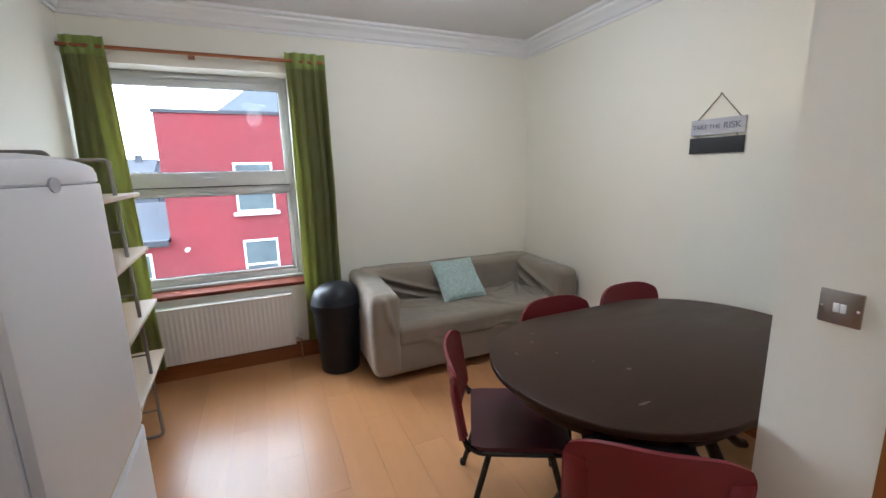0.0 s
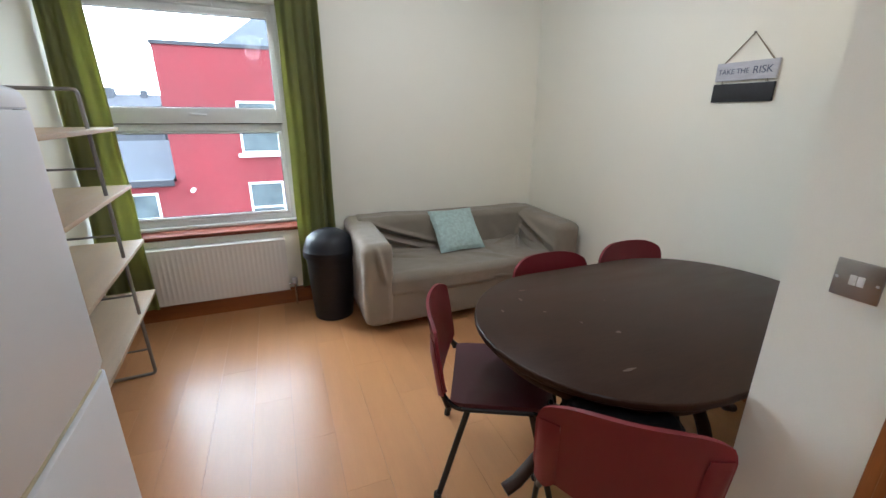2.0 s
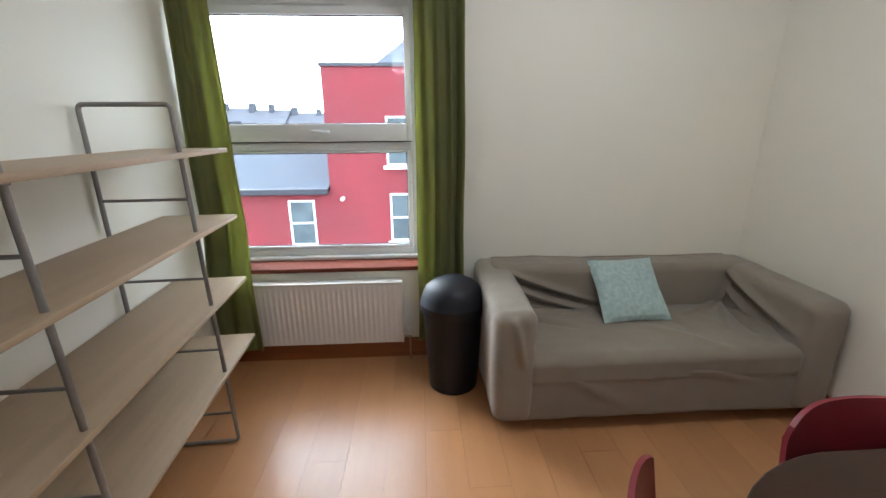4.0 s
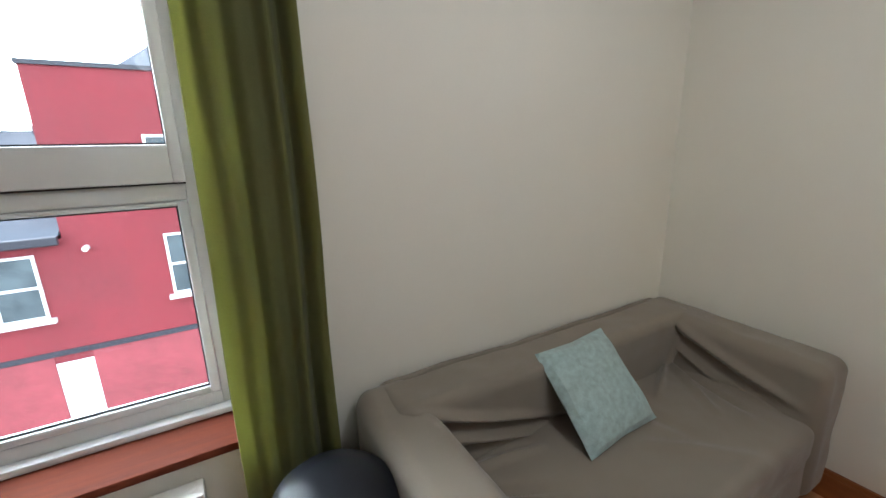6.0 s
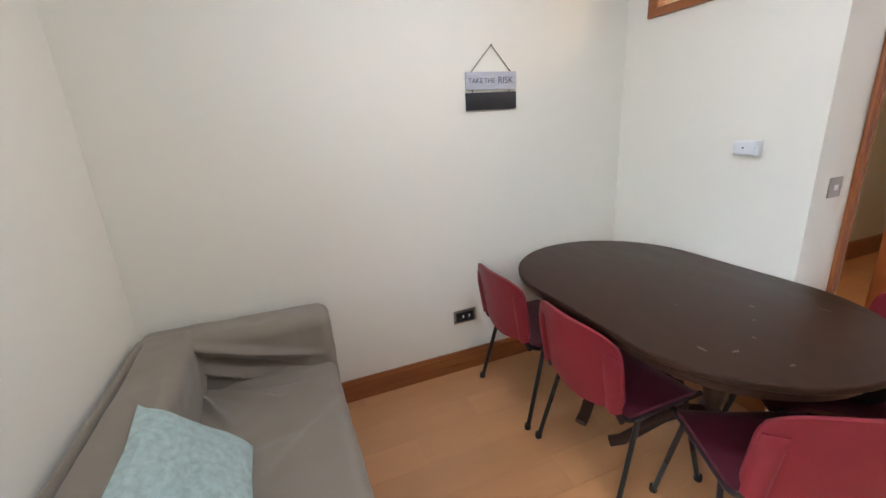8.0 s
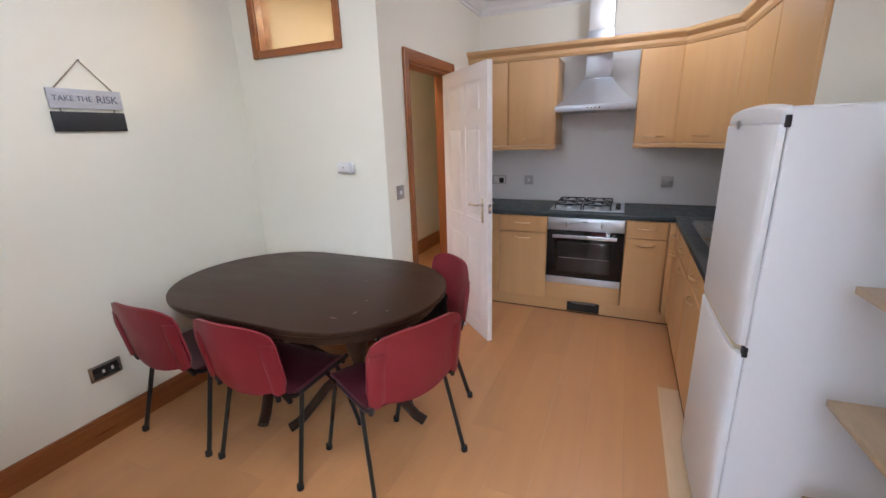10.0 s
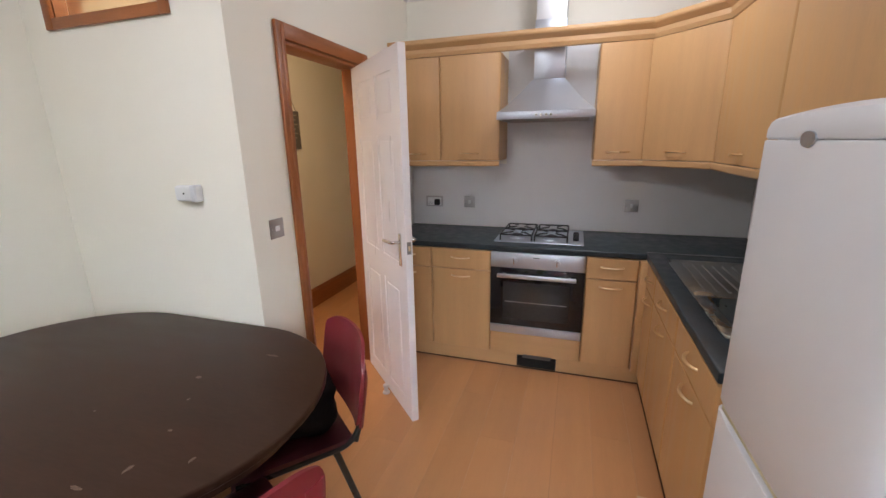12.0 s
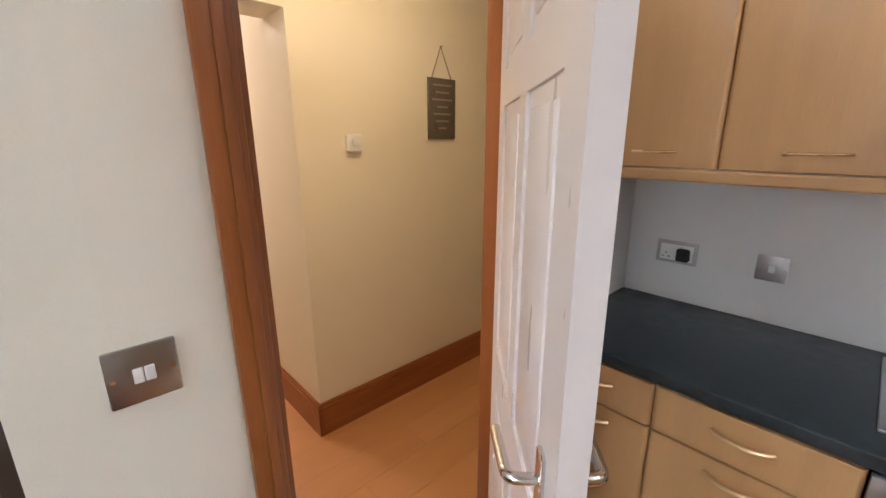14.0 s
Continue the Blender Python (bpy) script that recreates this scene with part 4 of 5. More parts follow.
for z0 in (0.806, 1.528):
    part("hinge", cube(fx - 0.045, fx - 0.03, fy1 - 0.02, fy1 + 0.003, z0, z0 + 0.034, 0.002), RUBBER, fridge, "small black hinge")

fridge.rotation_euler = (0, 0, radians(1.5))

# ---- kitchen ----
KY, KX, WT = -4.105, -2.87, 0.885


def bow(x, y, z, w=0.13, out=0.026):
    """A bow handle along local x, standing off towards -y."""
    pts = [(x - w / 2 + w * k / 12, y - out * math.sin(math.pi * k / 12) ** 0.7 - 0.001, z) for k in range(13)]
    return tube(bmesh.new(), pts, 0.0062, 8, flat=0.8)


def fronted(t, name, x0, x1, z0, z1, hx, hz, y=0.0):
    x0, x1, r = x0 + 0.0012, x1 - 0.0012, 0.014
    line = [(x0, y + 0.003)] + [(x0 + r - r * math.cos(a), y - 0.018 + r - r * math.sin(a)) for a in [k * math.pi / 10 for k in range(6)]]
    line += [(x1 - r + r * math.sin(a), y - 0.018 + r - r * math.cos(a)) for a in [k * math.pi / 10 for k in range(6)]] + [(x1, y + 0.003)]
    d = part(name, plate(line, z0 + 0.002, z1 - 0.002, 0.0015, 1), BEECH, t)
    part("handle", bow(hx, y - 0.018, hz), BRASS, d, "satin brass bow handle")
    return d


def base_unit(m, w, cols, label="beech kitchen base unit with drawer and door", top=0.0395):
    """cols: list of (x0, x1). Local -y is the front; x runs along the wall."""
    t = thing("base_unit", label, "kitchen cabinet", m=m, group="kitchen base units")
    part("body", cube(0.001, w - 0.001, 0.0045, 0.55, 0.12, WT - top), BEECH, t, "", False)
    for a, b in cols:
        fronted(t, "drawer", a, b, 0.705, 0.842, (a + b) / 2, 0.785)
        fronted(t, "door", a, b, 0.118, 0.702, (a + b) / 2, 0.655)
    return t


base_unit(pose(-1.125, KY, 0, 0, 0, 180), 0.362, [(0, 0.362)])
base_unit(pose(-1.487, KY, 0, 0, 0, 180), 0.425, [(0, 0.425)])
base_unit(pose(-2.513, KY, 0, 0, 0, 180), 0.305, [(0, 0.305)])
base_unit(pose(KX, -4.03, 0, 0, 0, 90), 0.26, [(0, 0.26)])
sink_unit = base_unit(pose(KX, -3.77, 0, 0, 0, 90), 1.045, [(0, 0.5225), (0.5225, 1.045)], "beech sink base unit with two doors and false drawers", 0.165)
solid("corner_post", cube(-2.872, -2.8186, KY + 0.001, KY + 0.07, 0.118, 0.845, 0.003), BEECH, "beech filler post in the cabinet corner", "cabinet filler", kind="structure")
solid("plinth_south", cube(-2.885, -1.122, KY - 0.030, KY - 0.014, 0.0, 0.117), BEECH_H, "beech kickboard under the base units", "kickboard", kind="structure")
solid("plinth_west", cube(KX - 0.030, KX - 0.014, KY - 0.012, -2.73, 0.0, 0.117), BEECH_H, "beech kickboard under the sink units", "kickboard", kind="structure")

# thin dark brown line, 8 mm high, along the foot of both kickboards
solid("trim_plinth_south", cube(-2.882, -1.123, KY - 0.0138, KY - 0.009, 0.0, 0.008), DARKSTRIP, "dark strip along the foot of the kickboard", "sealing strip", kind="structure", smooth=False)
solid("trim_plinth_west", cube(KX - 0.0138, KX - 0.009, KY - 0.008, -2.735, 0.0, 0.008), DARKSTRIP, "dark strip along the foot of the kickboard", "sealing strip", kind="structure", smooth=False)
vent = thing("plinth_heater", "black plinth heater grille in the kickboard", "heater", (-2.23, KY, 0))
part("casing", cube(-2.365, -2.10, KY - 0.013, KY + 0.004, 0.018, 0.098, 0.004), IRON, vent)
for k in range(6):
    z = 0.03 + k * 0.011
    part("slat", cube(-2.355, -2.11, KY + 0.0045, KY + 0.011, z, z + 0.004), RUBBER, vent)
part("flap", cube(-2.33, -2.14, KY - 0.012, KY + 0.03, 0.100, 0.104), GREYSTEEL, vent)

outline = [(-1.121, SY + 0.001), (-1.121, -4.085), (-2.85, -4.085), (-2.85, -4.118), (WX + 0.001, -4.118), (WX + 0.001, SY + 0.001)]
solid("worktop_south", plate(outline, WT - 0.038, WT, 0.007, 3), SLATE, "dark slate-effect laminate worktop beside the hob", "worktop")
west = thing("worktop_west", "dark slate-effect laminate worktop round the sink", "worktop", (-3.2, -3.4, WT - 0.04))
sx0, sx1, sy0, sy1 = -3.44, -2.935, -3.97, -2.98
bm = cube(WX + 0.001, sx0 + 0.012, -4.116, -2.735, WT - 0.038, WT)
box(bm, sx1 - 0.012, -2.85, -4.116, -2.735, WT - 0.038, WT, 0.006, 3)
box(bm, sx0 + 0.012, sx1 - 0.012, -4.116, sy0 + 0.012, WT - 0.038, WT)
box(bm, sx0 + 0.012, sx1 - 0.012, sy1 - 0.012, -2.735, WT - 0.038, WT)
part("slab", bm, SLATE, west)
part("joint_strip", cube(WX + 0.01, -2.852, -4.122, -4.112, WT + 0.0005, WT + 0.0025), CHROME, west, "thin metal joint strip")

SINKSTEEL = mat("dull_sink_steel", (0.46, 0.49, 0.49), 0.30, 1.0, var=0.1, scale=6, fine=80, bump=0.02, rvar=0.05)
sink = thing("sink", "stainless steel inset sink with ribbed drainer", "sink", (-3.19, -3.47, WT - 0.15))
bm = bmesh.new()
by0, by1, bx0, bx1 = -3.40, -3.03, -3.40, -2.985
box(bm, sx0, sx1, sy0, by0, WT + 0.001, WT + 0.004, 0.001)
box(bm, sx0, sx1, by1, sy1, WT + 0.001, WT + 0.004, 0.001)
box(bm, sx0, bx0, by0, by1, WT + 0.001, WT + 0.004, 0.001)
box(bm, bx1, sx1, by0, by1, WT + 0.001, WT + 0.004, 0.001)
part("rim", bm, SINKSTEEL, sink)
rimline = rounded([(sx0 + 0.2, sy0, WT + 0.004), (sx0, sy0, WT + 0.004), (sx0, sy1, WT + 0.004), (sx1, sy1, WT + 0.004), (sx1, sy0, WT + 0.004), (sx0 + 0.2, sy0, WT + 0.004)], 0.04)
part("rolled_edge", tube(bmesh.new(), rimline, 0.004, 6), SINKSTEEL, sink)


def bowl(u, v):
    a = 2 * math.pi * u
    c, s = math.cos(a), math.sin(a)
    k = 1 / max(abs(c), abs(s)) ** 0.85
    r = 1 - 0.10 * v if v < 0.7 else 0.93 - (v - 0.7) * 3.05
    r = max(r, 0.02)
    return ((bx0 + bx1) / 2 + (bx1 - bx0) / 2 * c * k * r * 0.98, (by0 + by1) / 2 + (by1 - by0) / 2 * s * k * r * 0.98, WT + 0.002 - 0.15 * min(1, v / 0.7) ** 0.8)


part("bowl", sheet(bowl, 40, 14, 0.002), SINKSTEEL, sink)
for k in range(9):
    x = -3.36 + k * 0.045
    part("rib", tube(bmesh.new(), [(x, -3.88, WT + 0.004), (x, -3.46, WT + 0.004)], 0.006, 6), SINKSTEEL, sink)

# wall units
WY, WUX, WB, WTOP = -4.385, -3.13, 1.42, 2.115


def wall_unit(m, w, cols, depth, label="beech kitchen wall unit"):
    t = thing("wall_unit", label, "kitchen cabinet", m=m, group="kitchen wall units")
    part("body", cube(0.001, w - 0.001, 0.0045, depth, WB, WTOP), BEECH, t, "", False)
    for a, b in cols:
        fronted(t, "door", a, b, WB, WTOP, (a + b) / 2, WB + 0.05)
    return t


wall_unit(pose(-1.125, WY, 0, 0, 0, 180), 0.355, [(0, 0.355)], 0.31)
wall_unit(pose(-1.480, WY, 0, 0, 0, 180), 0.425, [(0, 0.425)], 0.31)
wall_unit(pose(-2.515, WY, 0, 0, 0, 180), 0.295, [(0, 0.295)], 0.31)
diag = math.hypot(0.32, 0.32)
wall_unit(pose(-2.81, WY, 0, 0, 0, 135), diag, [(0, diag)], 0.22, "beech diagonal corner wall unit")
solid("corner_backing", cube(WX + 0.002, -2.815, SY + 0.002, -4.40, WB + 0.002, WTOP - 0.002), BEECH, "beech carcass behind the corner wall unit", "kitchen cabinet", smooth=False)
wall_unit(pose(WUX, -4.06, 0, 0, 0, 90), 0.70, [(0, 0.70)], 0.415)
end_unit = wall_unit(pose(WUX, -3.36, 0, 0, 0, 90), 0.58, [(0, 0.58)], 0.415)
part("end_panel", cube(0.5805, 0.5835, 0.002, 0.414, WB + 0.001, WTOP - 0.001), WALL, end_unit, "pale painted end panel", False)


def moulding(name, path, prof, label):
    """A profile (out, up) run along a plan line; out is to the line's right."""
    bm = bmesh.new()
    pts = [Vector((x, y, 0)) for x, y in path]
    rows = []
    for i, p in enumerate(pts):
        d0 = (p - pts[i - 1]).normalized() if i else (pts[1] - p).normalized()
        d1 = (pts[i + 1] - p).normalized() if i < len(pts) - 1 else d0
        n0, n1 = Vector((d0.y, -d0.x, 0)), Vector((d1.y, -d1.x, 0))
        nn = (n0 + n1).normalized()
        nn /= max(0.3, nn.dot(n0))
        rows.append([bm.verts.new(p + nn * o + Vector((0, 0, h))) for o, h in prof])
    n = len(prof)
    for a, b in zip(rows, rows[1:]):
        for k in range(n):
            bm.faces.new((a[k], a[(k + 1) % n], b[(k + 1) % n], b[k]))
    bm.faces.new(rows[0])
    bm.faces.new(rows[-1][::-1])
    return solid(name, bm, BEECH_H, label, "cabinet moulding", kind="structure", smooth=False)


front = [(-1.122, WY + 0.02), (-2.815, WY + 0.02), (WUX + 0.02, -4.06), (WUX + 0.02, -2.78)]
moulding("trim_cornice", front, [(-0.03, 2.117), (0.0, 2.117), (0.012, 2.14), (0.012, 2.165), (0.045, 2.19), (0.05, 2.20), (0.05, 2.218), (-0.03, 2.218)], "beech cornice along the top of the wall units")
pel = [(-0.012, 1.382), (0.006, 1.382), (0.01, 1.388), (0.01, 1.412), (0.006, 1.418), (-0.012, 1.418)]
moulding("trim_pelmet_left", [(-1.122, WY + 0.02), (-1.905, WY + 0.02)], pel, "beech light pelmet under the wall units")
moulding("trim_pelmet_right", [(-2.512, WY + 0.02), (-2.815, WY + 0.02), (WUX + 0.02, -4.06), (WUX + 0.02, -2.78)], pel, "beech light pelmet under the wall units")

# hood
hood = thing("cooker_hood", "brushed steel chimney cooker hood above the hob", "cooker hood", (-2.21, -4.45, 1.68))
hx0, hx1, hyf, hyb = -2.508, -1.912, -4.207, SY + 0.013
part("rim", cube(hx0, hx1, hyf, hyb, 1.682, 1.727, 0.002), STEEL, hood)
bm = bmesh.new()
lo = [(hx0 + 0.004, hyb), (hx1 - 0.004, hyb), (hx1 - 0.004, hyf - 0.004), (hx0 + 0.004, hyf - 0.004)]
hi = [(-2.31, hyb), (-2.11, hyb), (-2.11, -4.45), (-2.31, -4.45)]
rings = []
for k in range(9):
    t = k / 8
    s = t ** 0.86
    rings.append([bm.verts.new((a[0] + (b[0] - a[0]) * s, a[1] + (b[1] - a[1]) * s, 1.728 + 0.215 * t)) for a, b in zip(lo, hi)])
for a, b in zip(rings, rings[1:]):
    for k in range(4):
        bm.faces.new((a[k], a[(k + 1) % 4], b[(k + 1) % 4], b[k]))
bm.faces.new(rings[0][::-1])
bm.faces.new(rings[-1])
part("canopy", bm, STEEL, hood)
part("chimney", cube(-2.308, -2.112, -4.448, hyb, 1.944, 2.30, 0.002), STEEL, hood)
# upper duct paler than the rest: the ceiling lamp's reflection put into its colour
part("chimney_upper", cube(-2.303, -2.117, -4.453, hyb, 2.301, CZ - 0.13, 0.002), mat("satin_steel_lamp_sheen", (0.72, 0.72, 0.72), 0.5, 1.0, var=0.03, bump=0.01), hood, "satin steel upper duct, lamp reflection in its paler colour")
for k in range(4):
    part("button", tube(bmesh.new(), [(-2.25 + 0.03 * k, hyf - 0.001, 1.704), (-2.25 + 0.03 * k, hyf + 0.004, 1.704)], 0.007, 10), CHROME, hood)
part("filter", cube(hx0 + 0.03, hx1 - 0.03, hyb + 0.03, hyf - 0.03, 1.678, 1.6815), GREYSTEEL, hood)

# oven
oven = thing("oven", "built-in stainless steel oven with black glass door", "oven", (-2.21, KY, 0.27))
ox0, ox1, oy = -2.511, -1.914, -4.07
part("body", cube(ox0 + 0.01, ox1 - 0.01, KY - 0.5, oy - 0.025, 0.28, 0.845), IRON, oven, "", False)
panel = part("control_panel", cube(ox0, ox1, oy - 0.024, oy, 0.742, 0.845, 0.003), STEEL, oven)
for x in (-2.07, -2.34):
    k = part("knob", tube(bmesh.new(), [(x, oy, 0.795), (x, oy + 0.012, 0.795), (x, oy + 0.028, 0.795)], 0.02, 20), STEEL, panel)
    part("grip", cube(x - 0.004, x + 0.004, oy + 0.0285, oy + 0.036, 0.777, 0.813, 0.002), CHROME, k)
part("display_mark", cube(-2.23, -2.19, oy, oy + 0.0008, 0.815, 0.82), DARKTRIM, panel)
odoor = part("door", cube(ox0, ox1, oy - 0.024, oy - 0.001, 0.335, 0.738, 0.003), BLACKGLASS, oven)
part("viewing_window", cube(ox0 + 0.085, ox1 - 0.085, oy - 0.0005, oy + 0.001, 0.385, 0.645, 0.0004), mat("oven_window_glass", (0.03, 0.028, 0.026), 0.06, var=0.3, bump=0), odoor)
part("rack_line", cube(ox0 + 0.1, ox1 - 0.1, oy + 0.0012, oy + 0.0022, 0.505, 0.510), GREYSTEEL, odoor)
part("trim", cube(ox0, ox1, oy - 0.024, oy, 0.276, 0.333, 0.002), STEEL, oven)
hb = part("door_handle", cube(ox0 + 0.05, ox1 - 0.05, oy + 0.028, oy + 0.046, 0.683, 0.711, 0.006, 3), STEEL, odoor)
for x in (ox0 + 0.09, ox1 - 0.09):
    part("stand_off", cube(x - 0.008, x + 0.008, oy - 0.001, oy + 0.029, 0.689, 0.705), STEEL, hb)
solid("oven_filler", cube(ox0 + 0.001, ox1 - 0.001, KY, KY + 0.018, 0.118, 0.273, 0.003), BEECH_H, "beech filler panel under the oven", "cabinet filler", kind="structure")
solid("oven_housing", cube(ox0 + 0.002, ox1 - 0.002, KY - 0.5, KY - 0.001, 0.12, 0.272), BEECH, "beech housing under the oven", "kitchen cabinet", smooth=False)

# hob
hob = thing("gas_hob", "stainless steel four-burner gas hob with black supports", "hob", (-2.2, -4.41, WT))
qx0, qx1, qy0, qy1 = -2.495, -1.91, -4.64, -4.185
part("plate", cube(qx0, qx1, qy0, qy1, WT + 0.0005, WT + 0.009, 0.004, 3), STEEL, hob)
for cx in (-2.055, -2.285):
    g = bmesh.new()
    z = WT + 0.048
    w, d = 0.105, 0.20
    cy = (qy0 + qy1) / 2
    tube(g, rounded([(cx - w, cy, z), (cx - w, cy - d, z), (cx + w, cy - d, z), (cx + w, cy + d, z), (cx - w, cy + d, z), (cx - w, cy, z)], 0.02), 0.005, 6)
    tube(g, [(cx - w, cy, z), (cx + w, cy, z)], 0.005, 6)
    for oy2 in (-0.1, 0.1):
        for sx in (-1, 1):
            for sy in (-1, 1):
                # bent arm from the frame's corner up and in towards the burner
                tube(g, [(cx + sx * (w - 0.004), cy + oy2 + sy * 0.092, z), (cx + sx * 0.07, cy + oy2 + sy * 0.062, z + 0.007), (cx + sx * 0.028, cy + oy2 + sy * 0.026, z + 0.006)], 0.0045, 6)
    for a in (-w, w):
        for b in (-d, d):
            tube(g, [(cx + a, cy + b, z), (cx + a, cy + b, WT + 0.009)], 0.005, 6)
    part("pan_support", g, IRON, hob)
    for oy2, r in ((-0.1, 0.036), (0.1, 0.045)):
        bur = part("burner", lathe([(r + 0.012, WT + 0.009), (r + 0.01, WT + 0.018), (r, WT + 0.02), (r, WT + 0.026)], 20, cx, cy + oy2), STEEL, hob)
        part("cap", lathe([(r * 0.85, WT + 0.0265), (r * 0.85, WT + 0.032), (r * 0.7, WT + 0.035)], 20, cx, cy + oy2), IRON, bur)
for k in range(4):
    y = -4.30 - k * 0.06
    part("knob", lathe([(0.02, WT + 0.0095), (0.018, WT + 0.026), (0.012, WT + 0.028)], 16, -2.445, y), IRON, hob)

# splashback tiles
for nm, args in (("splashback_south", (WX + 0.002, -1.122, SY + 0.001, SY + 0.006, WT + 0.001, 1.381)), ("splashback_hood", (-2.512, -1.9055, SY + 0.001, SY + 0.006, 1.3815, 2.3)), ("splashback_west", (WX + 0.001, WX + 0.006, SY + 0.007, -2.69, WT + 0.001, 1.381))):
    solid(nm, cube(*args), TILE, "pale grey wipe-clean splashback above the worktop", "splashback", kind="structure", smooth=False)
solid("splashback_return", cube(DX - 0.006, DX - 0.001, SY + 0.007, -4.06, WT + 0.001, 1.381), TILE, "pale grey wipe-clean splashback above the worktop", "splashback", kind="structure", smooth=False)


# ---- switches and sockets ----
def faceplate(m, w, h, material, rockers, label, category, plug=False, slots=False):
    """Local -y is the face; the base lies against the wall."""
    t = thing(category.replace(" ", "_"), label, category, m=m)
    part("plate", cube(-w / 2, w / 2, -0.007, -0.0005, -h / 2, h / 2, 0.003), material, t)
    for rx, rw, rh in rockers:
        part("rocker", cube(rx - rw / 2, rx + rw / 2, -0.011, -0.0072, -rh / 2, rh / 2, 0.002), PALE, t)
    for s in (-1, 1):
        part("screw", tube(bmesh.new(), [(s * w * 0.41, -0.0072, 0), (s * w * 0.41, -0.0085, 0)], 0.0035, 10), CHROME, t)
    if slots:
        part("insert", cube(-w * 0.40, w * 0.40, -0.0076, -0.0068, -0.033, 0.030), RUBBER if material is PEWTER else PALE, t, "black plastic insert" if material is PEWTER else "pale plastic insert")
        for cx in (-w / 4, w / 4):
            part("socket_face", cube(cx - 0.021, cx + 0.021, -0.0082, -0.0078, -0.029, -0.001), SOCKETGREY if material is PEWTER else PALE, t)
            for dx, dz, a, b in ((0, -0.006, 0.004, 0.008), (-0.011, -0.02, 0.007, 0.004), (0.011, -0.02, 0.007, 0.004)):
                part("slot", cube(cx + dx - a / 2, cx + dx + a / 2, -0.0088, -0.0083, dz - b / 2, dz + b / 2), RUBBER, t)
    if plug:
        part("plug", cube(0.005, 0.05, -0.035, -0.0075, -0.03, 0.02, 0.008), RUBBER, t, "black plug left in the socket")
    return t


faceplate(pose(DX, -3.011, 1.176, 0, 0, -90), 0.09, 0.09, PEWTER, [(-0.007, 0.013, 0.024), (0.0075, 0.013, 0.024)], "pewter two-gang light switch with white rockers", "light switch")
faceplate(pose(0, -1.683, 0.375, 0, 0, -90), 0.15, 0.086, PEWTER, [(-0.012, 0.012, 0.02), (0.03, 0.012, 0.02)], "pewter double power socket with white switches", "power socket", slots=True)
faceplate(pose(-2.813, SY + 0.006, 1.082, 0, 0, 180), 0.09, 0.09, SATIN, [(0, 0.02, 0.03)], "pewter fused spur switch on the splashback", "power switch")
faceplate(pose(-1.613, SY + 0.006, 1.080, 0, 0, 180), 0.088, 0.088, SATIN, [(0, 0.018, 0.026)], "pewter cooker switch on the splashback", "power switch")
faceplate(pose(-1.315, SY + 0.006, 1.080, 0, 0, 180), 0.146, 0.088, SATIN, [(-0.015, 0.012, 0.02), (0.03, 0.012, 0.02)], "pewter double power socket with a black plug", "power socket", plug=True, slots=True)
faceplate(pose(WX + 0.006, -4.43, 1.082, 0, 0, 90), 0.146, 0.088, SATIN, [(-0.015, 0.012, 0.02), (0.03, 0.012, 0.02)], "pewter double power socket beside the sink", "power socket", slots=True)

det = thing("thermostat", "small white plastic wall thermostat", "thermostat", (-0.83, DY, 1.31))
part("case", cube(-0.89, -0.77, DY + 0.0005, DY + 0.042, 1.318, 1.385, 0.012, 3), PALE, det)
part("cover", cube(-0.888, -0.862, DY + 0.001, DY + 0.046, 1.316, 1.387, 0.006, 3), WHITE, det)
part("sensor", tube(bmesh.new(), [(-0.825, DY + 0.042, 1.352), (-0.825, DY + 0.0435, 1.352)], 0.004, 12), RUBBER, det)
hs = thing("hall_thermostat", "small white plastic thermostat on the hall wall", "thermostat", (-0.03, -4.04, 1.45))
part("case", cube(-0.062, -0.0305, -4.08, -4.0, 1.455, 1.535, 0.008, 3), PALE, hs)
part("dial", tube(bmesh.new(), [(-0.062, -4.04, 1.50), (-0.07, -4.04, 1.50)], 0.02, 20), PALE, hs)


# ---- hanging signs ----
def lettering(text, size, m, material, parent):
    cu = bpy.data.curves.new("lettering", "FONT")
    cu.body, cu.size, cu.align_x, cu.align_y, cu.extrude = text, size, "CENTER", "CENTER", 0.0006
    ob = bpy.data.objects.new("tmp", cu)
    scene.collection.objects.link(ob)
    bpy.context.view_layer.update()
    me = bpy.data.meshes.new_from_object(ob.evaluated_get(bpy.context.evaluated_depsgraph_get()))
    bpy.data.objects.remove(ob)
    bm = bmesh.new()
    bm.from_mesh(me)
    bmesh.ops.transform(bm, matrix=m, verts=bm.verts[:])
    return part("lettering", bm, material, parent, "", False)


sg = thing("wall_sign", "grey wooden sign reading TAKE THE RISK over a black slate", "sign", (-0.01, -1.907, 1.6))
up = part("upper_board", cube(-0.016, -0.002, -2.063, -1.750, 1.712, 1.803, 0.002), SIGNGREY, sg, "grey-washed board with blue-grey letters")
lettering("TAKE THE", 0.036, pose(-0.0168, -1.845, 1.757, 90, 0, -90), INK, up)
lettering("RISK", 0.05, pose(-0.0168, -1.993, 1.757, 90, 0, -90), INK, up)
part("lower_board", cube(-0.016, -0.002, -2.062, -1.748, 1.606, 1.698, 0.002), SLATEBOARD, sg, "plain black slate board")
for y in (-1.79, -2.02):
    part("link", tube(bmesh.new(), [(-0.009, y, 1.712), (-0.009, y, 1.698)], 0.003, 6), ROPE, sg)
part("string", tube(bmesh.new(), [(-0.008, -1.785, 1.803), (-0.006, -1.912, 1.938), (-0.008, -2.03, 1.803)], 0.0035, 6), ROPE, sg)
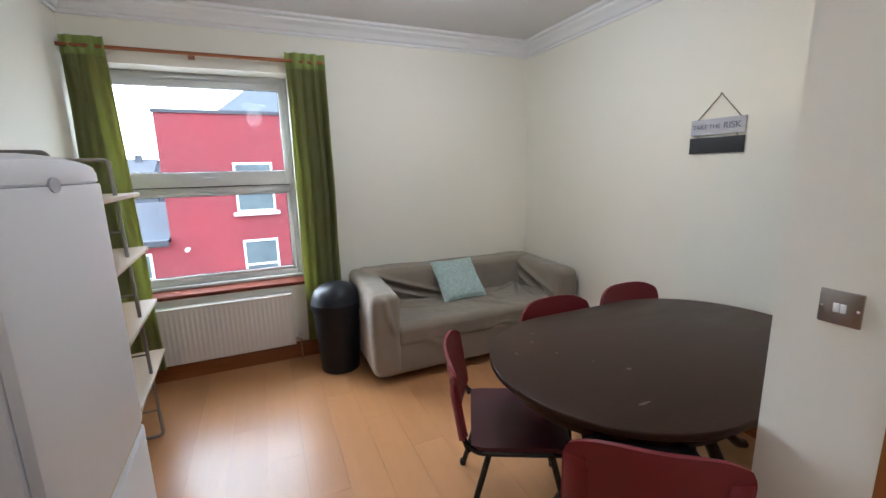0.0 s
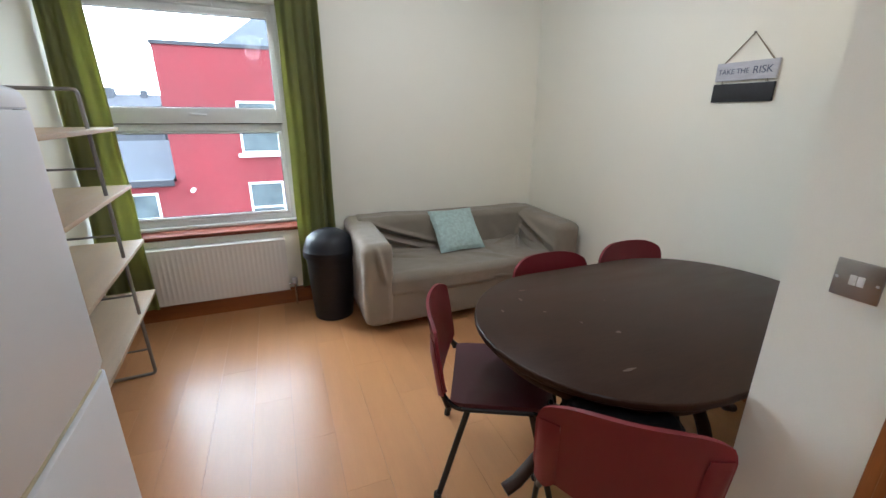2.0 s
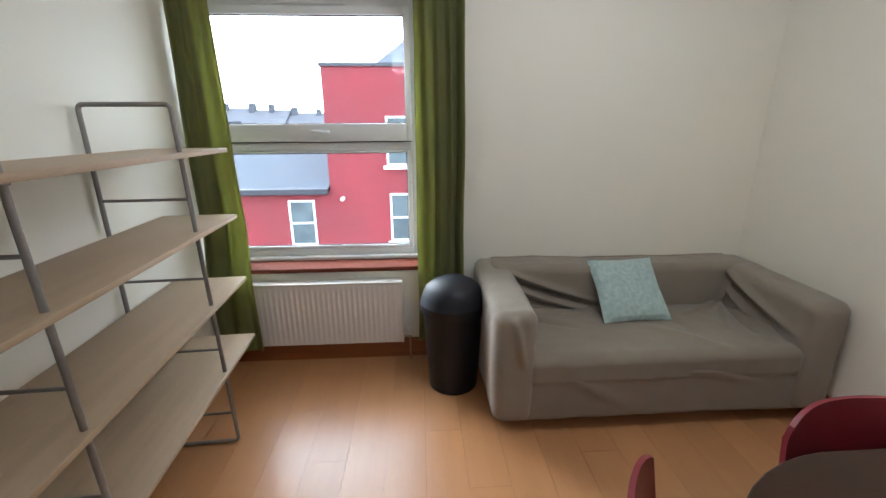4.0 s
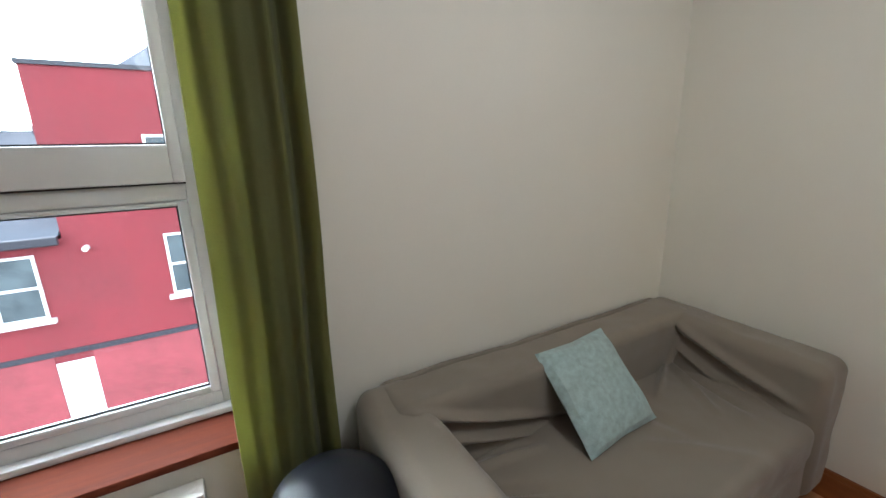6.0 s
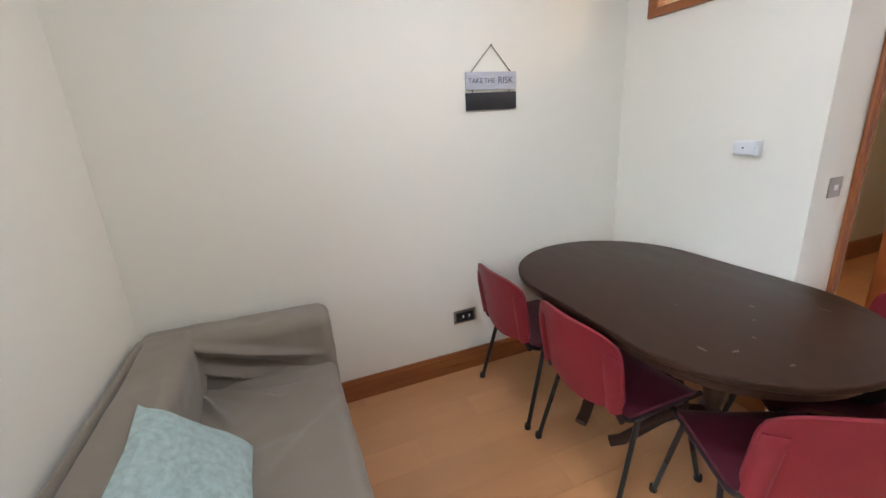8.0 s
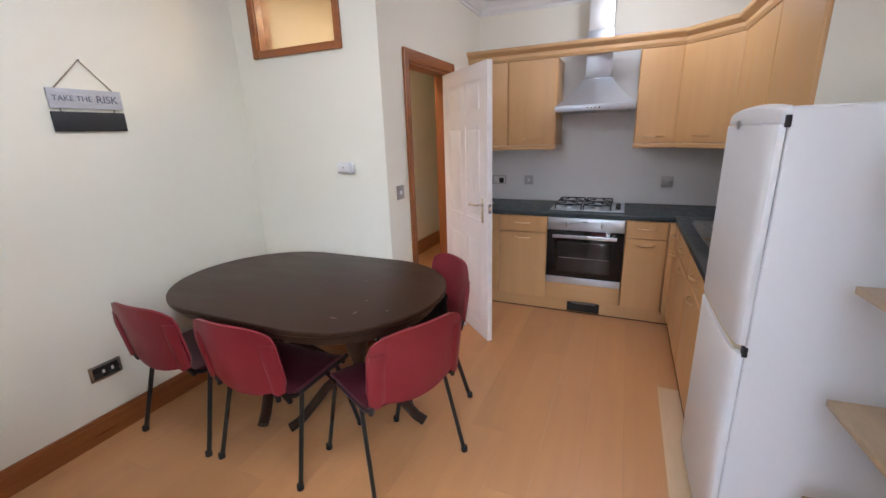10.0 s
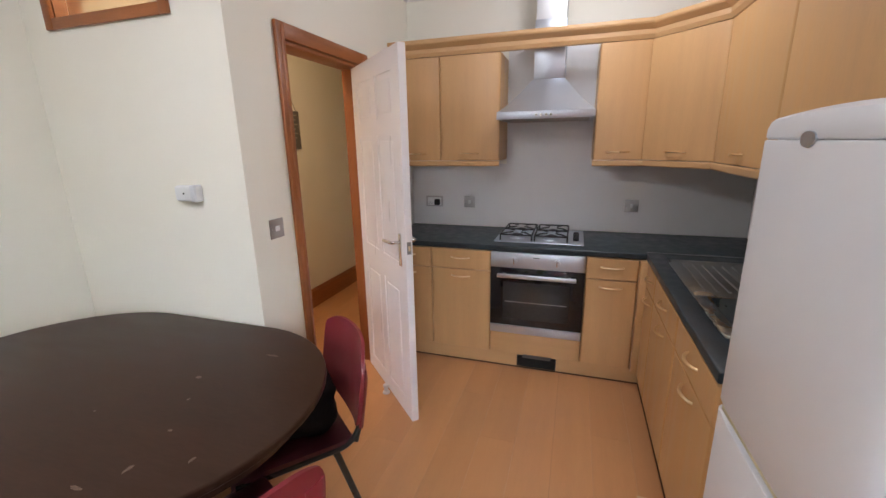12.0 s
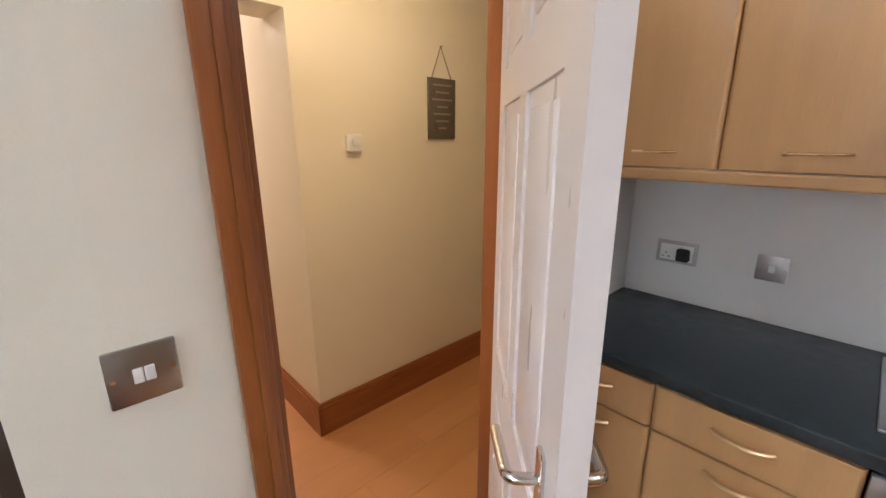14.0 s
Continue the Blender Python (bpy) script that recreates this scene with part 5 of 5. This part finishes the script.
part("nail", tube(bmesh.new(), [(-0.001, -1.912, 1.936), (-0.015, -1.912, 1.938)], 0.004, 8), GREYSTEEL, sg)

hp = thing("hall_plaque", "dark slate plaque hanging on string in the hall", "sign", (-0.04, -4.62, 1.51))
pl = part("board", cube(-0.045, -0.032, -4.725, -4.52, 1.512, 1.836, 0.003), mat("brown_slate_plaque", (0.13, 0.11, 0.09), 0.7, var=0.3, fine=60), hp)
for k, w in enumerate((0.07, 0.05, 0.075, 0.04, 0.065, 0.05, 0.03)):
    z = 1.80 - k * 0.038
    part("text_bar", cube(-0.0462, -0.0451, -4.6225 - w, -4.6225 + w, z - 0.005, z + 0.005), ROPE, pl)
part("string", tube(bmesh.new(), [(-0.038, -4.55, 1.836), (-0.034, -4.621, 1.998), (-0.038, -4.695, 1.836)], 0.003, 6), ROPE, hp)
part("nail", tube(bmesh.new(), [(-0.0305, -4.621, 1.997), (-0.045, -4.621, 1.998)], 0.004, 8), GREYSTEEL, hp)

# ---- floor boards ----
PW, PL = 0.192, 1.285


def board_mesh(length):
    bm = cube(-PW / 2 + 0.0005, PW / 2 - 0.0005, -length / 2 + 0.0005, length / 2 - 0.0005, -0.0055, 0)
    me = bpy.data.meshes.new("floor_board")
    bm.to_mesh(me)
    bm.free()
    me.materials.append(BEECH_FLOOR)
    return me


board = board_mesh(PL)
floor_at = Matrix.Translation(floor.location).inverted()
k = 0
x = -2.197 - PW / 2 - 7 * PW
while x < 2.5:
    # the stretch of floor that this row of boards covers, wall to wall
    south, north = (-4.8, 0.3) if x < -1.2 else (-7.3, 0.3) if x < 0.12 else (-3.9, -2.9)
    y = 0.25 + PL - (0.37 * k) % PL + PL
    while y > -8.2:
        a, b = max(south, y - PL / 2), min(north, y + PL / 2)
        if b - a > 0.03:
            ob = new("floor_board", board if b - a > PL - 0.001 else board_mesh(b - a))
            ob.parent = floor
            ob.matrix_local = floor_at @ pose(x, (a + b) / 2, 0)
        y -= PL
    x += PW
    k += 1
patch = part("floor_board", cube(-2.905, -2.765, -3.17, -2.2, -0.0054, 0.0012), mat("pale_replacement_board", (0.66, 0.47, 0.29), 0.4, var=0.08, stretch=(7, 0.6, 1), fine=22), floor, "paler replacement board beside the kickboard", False)
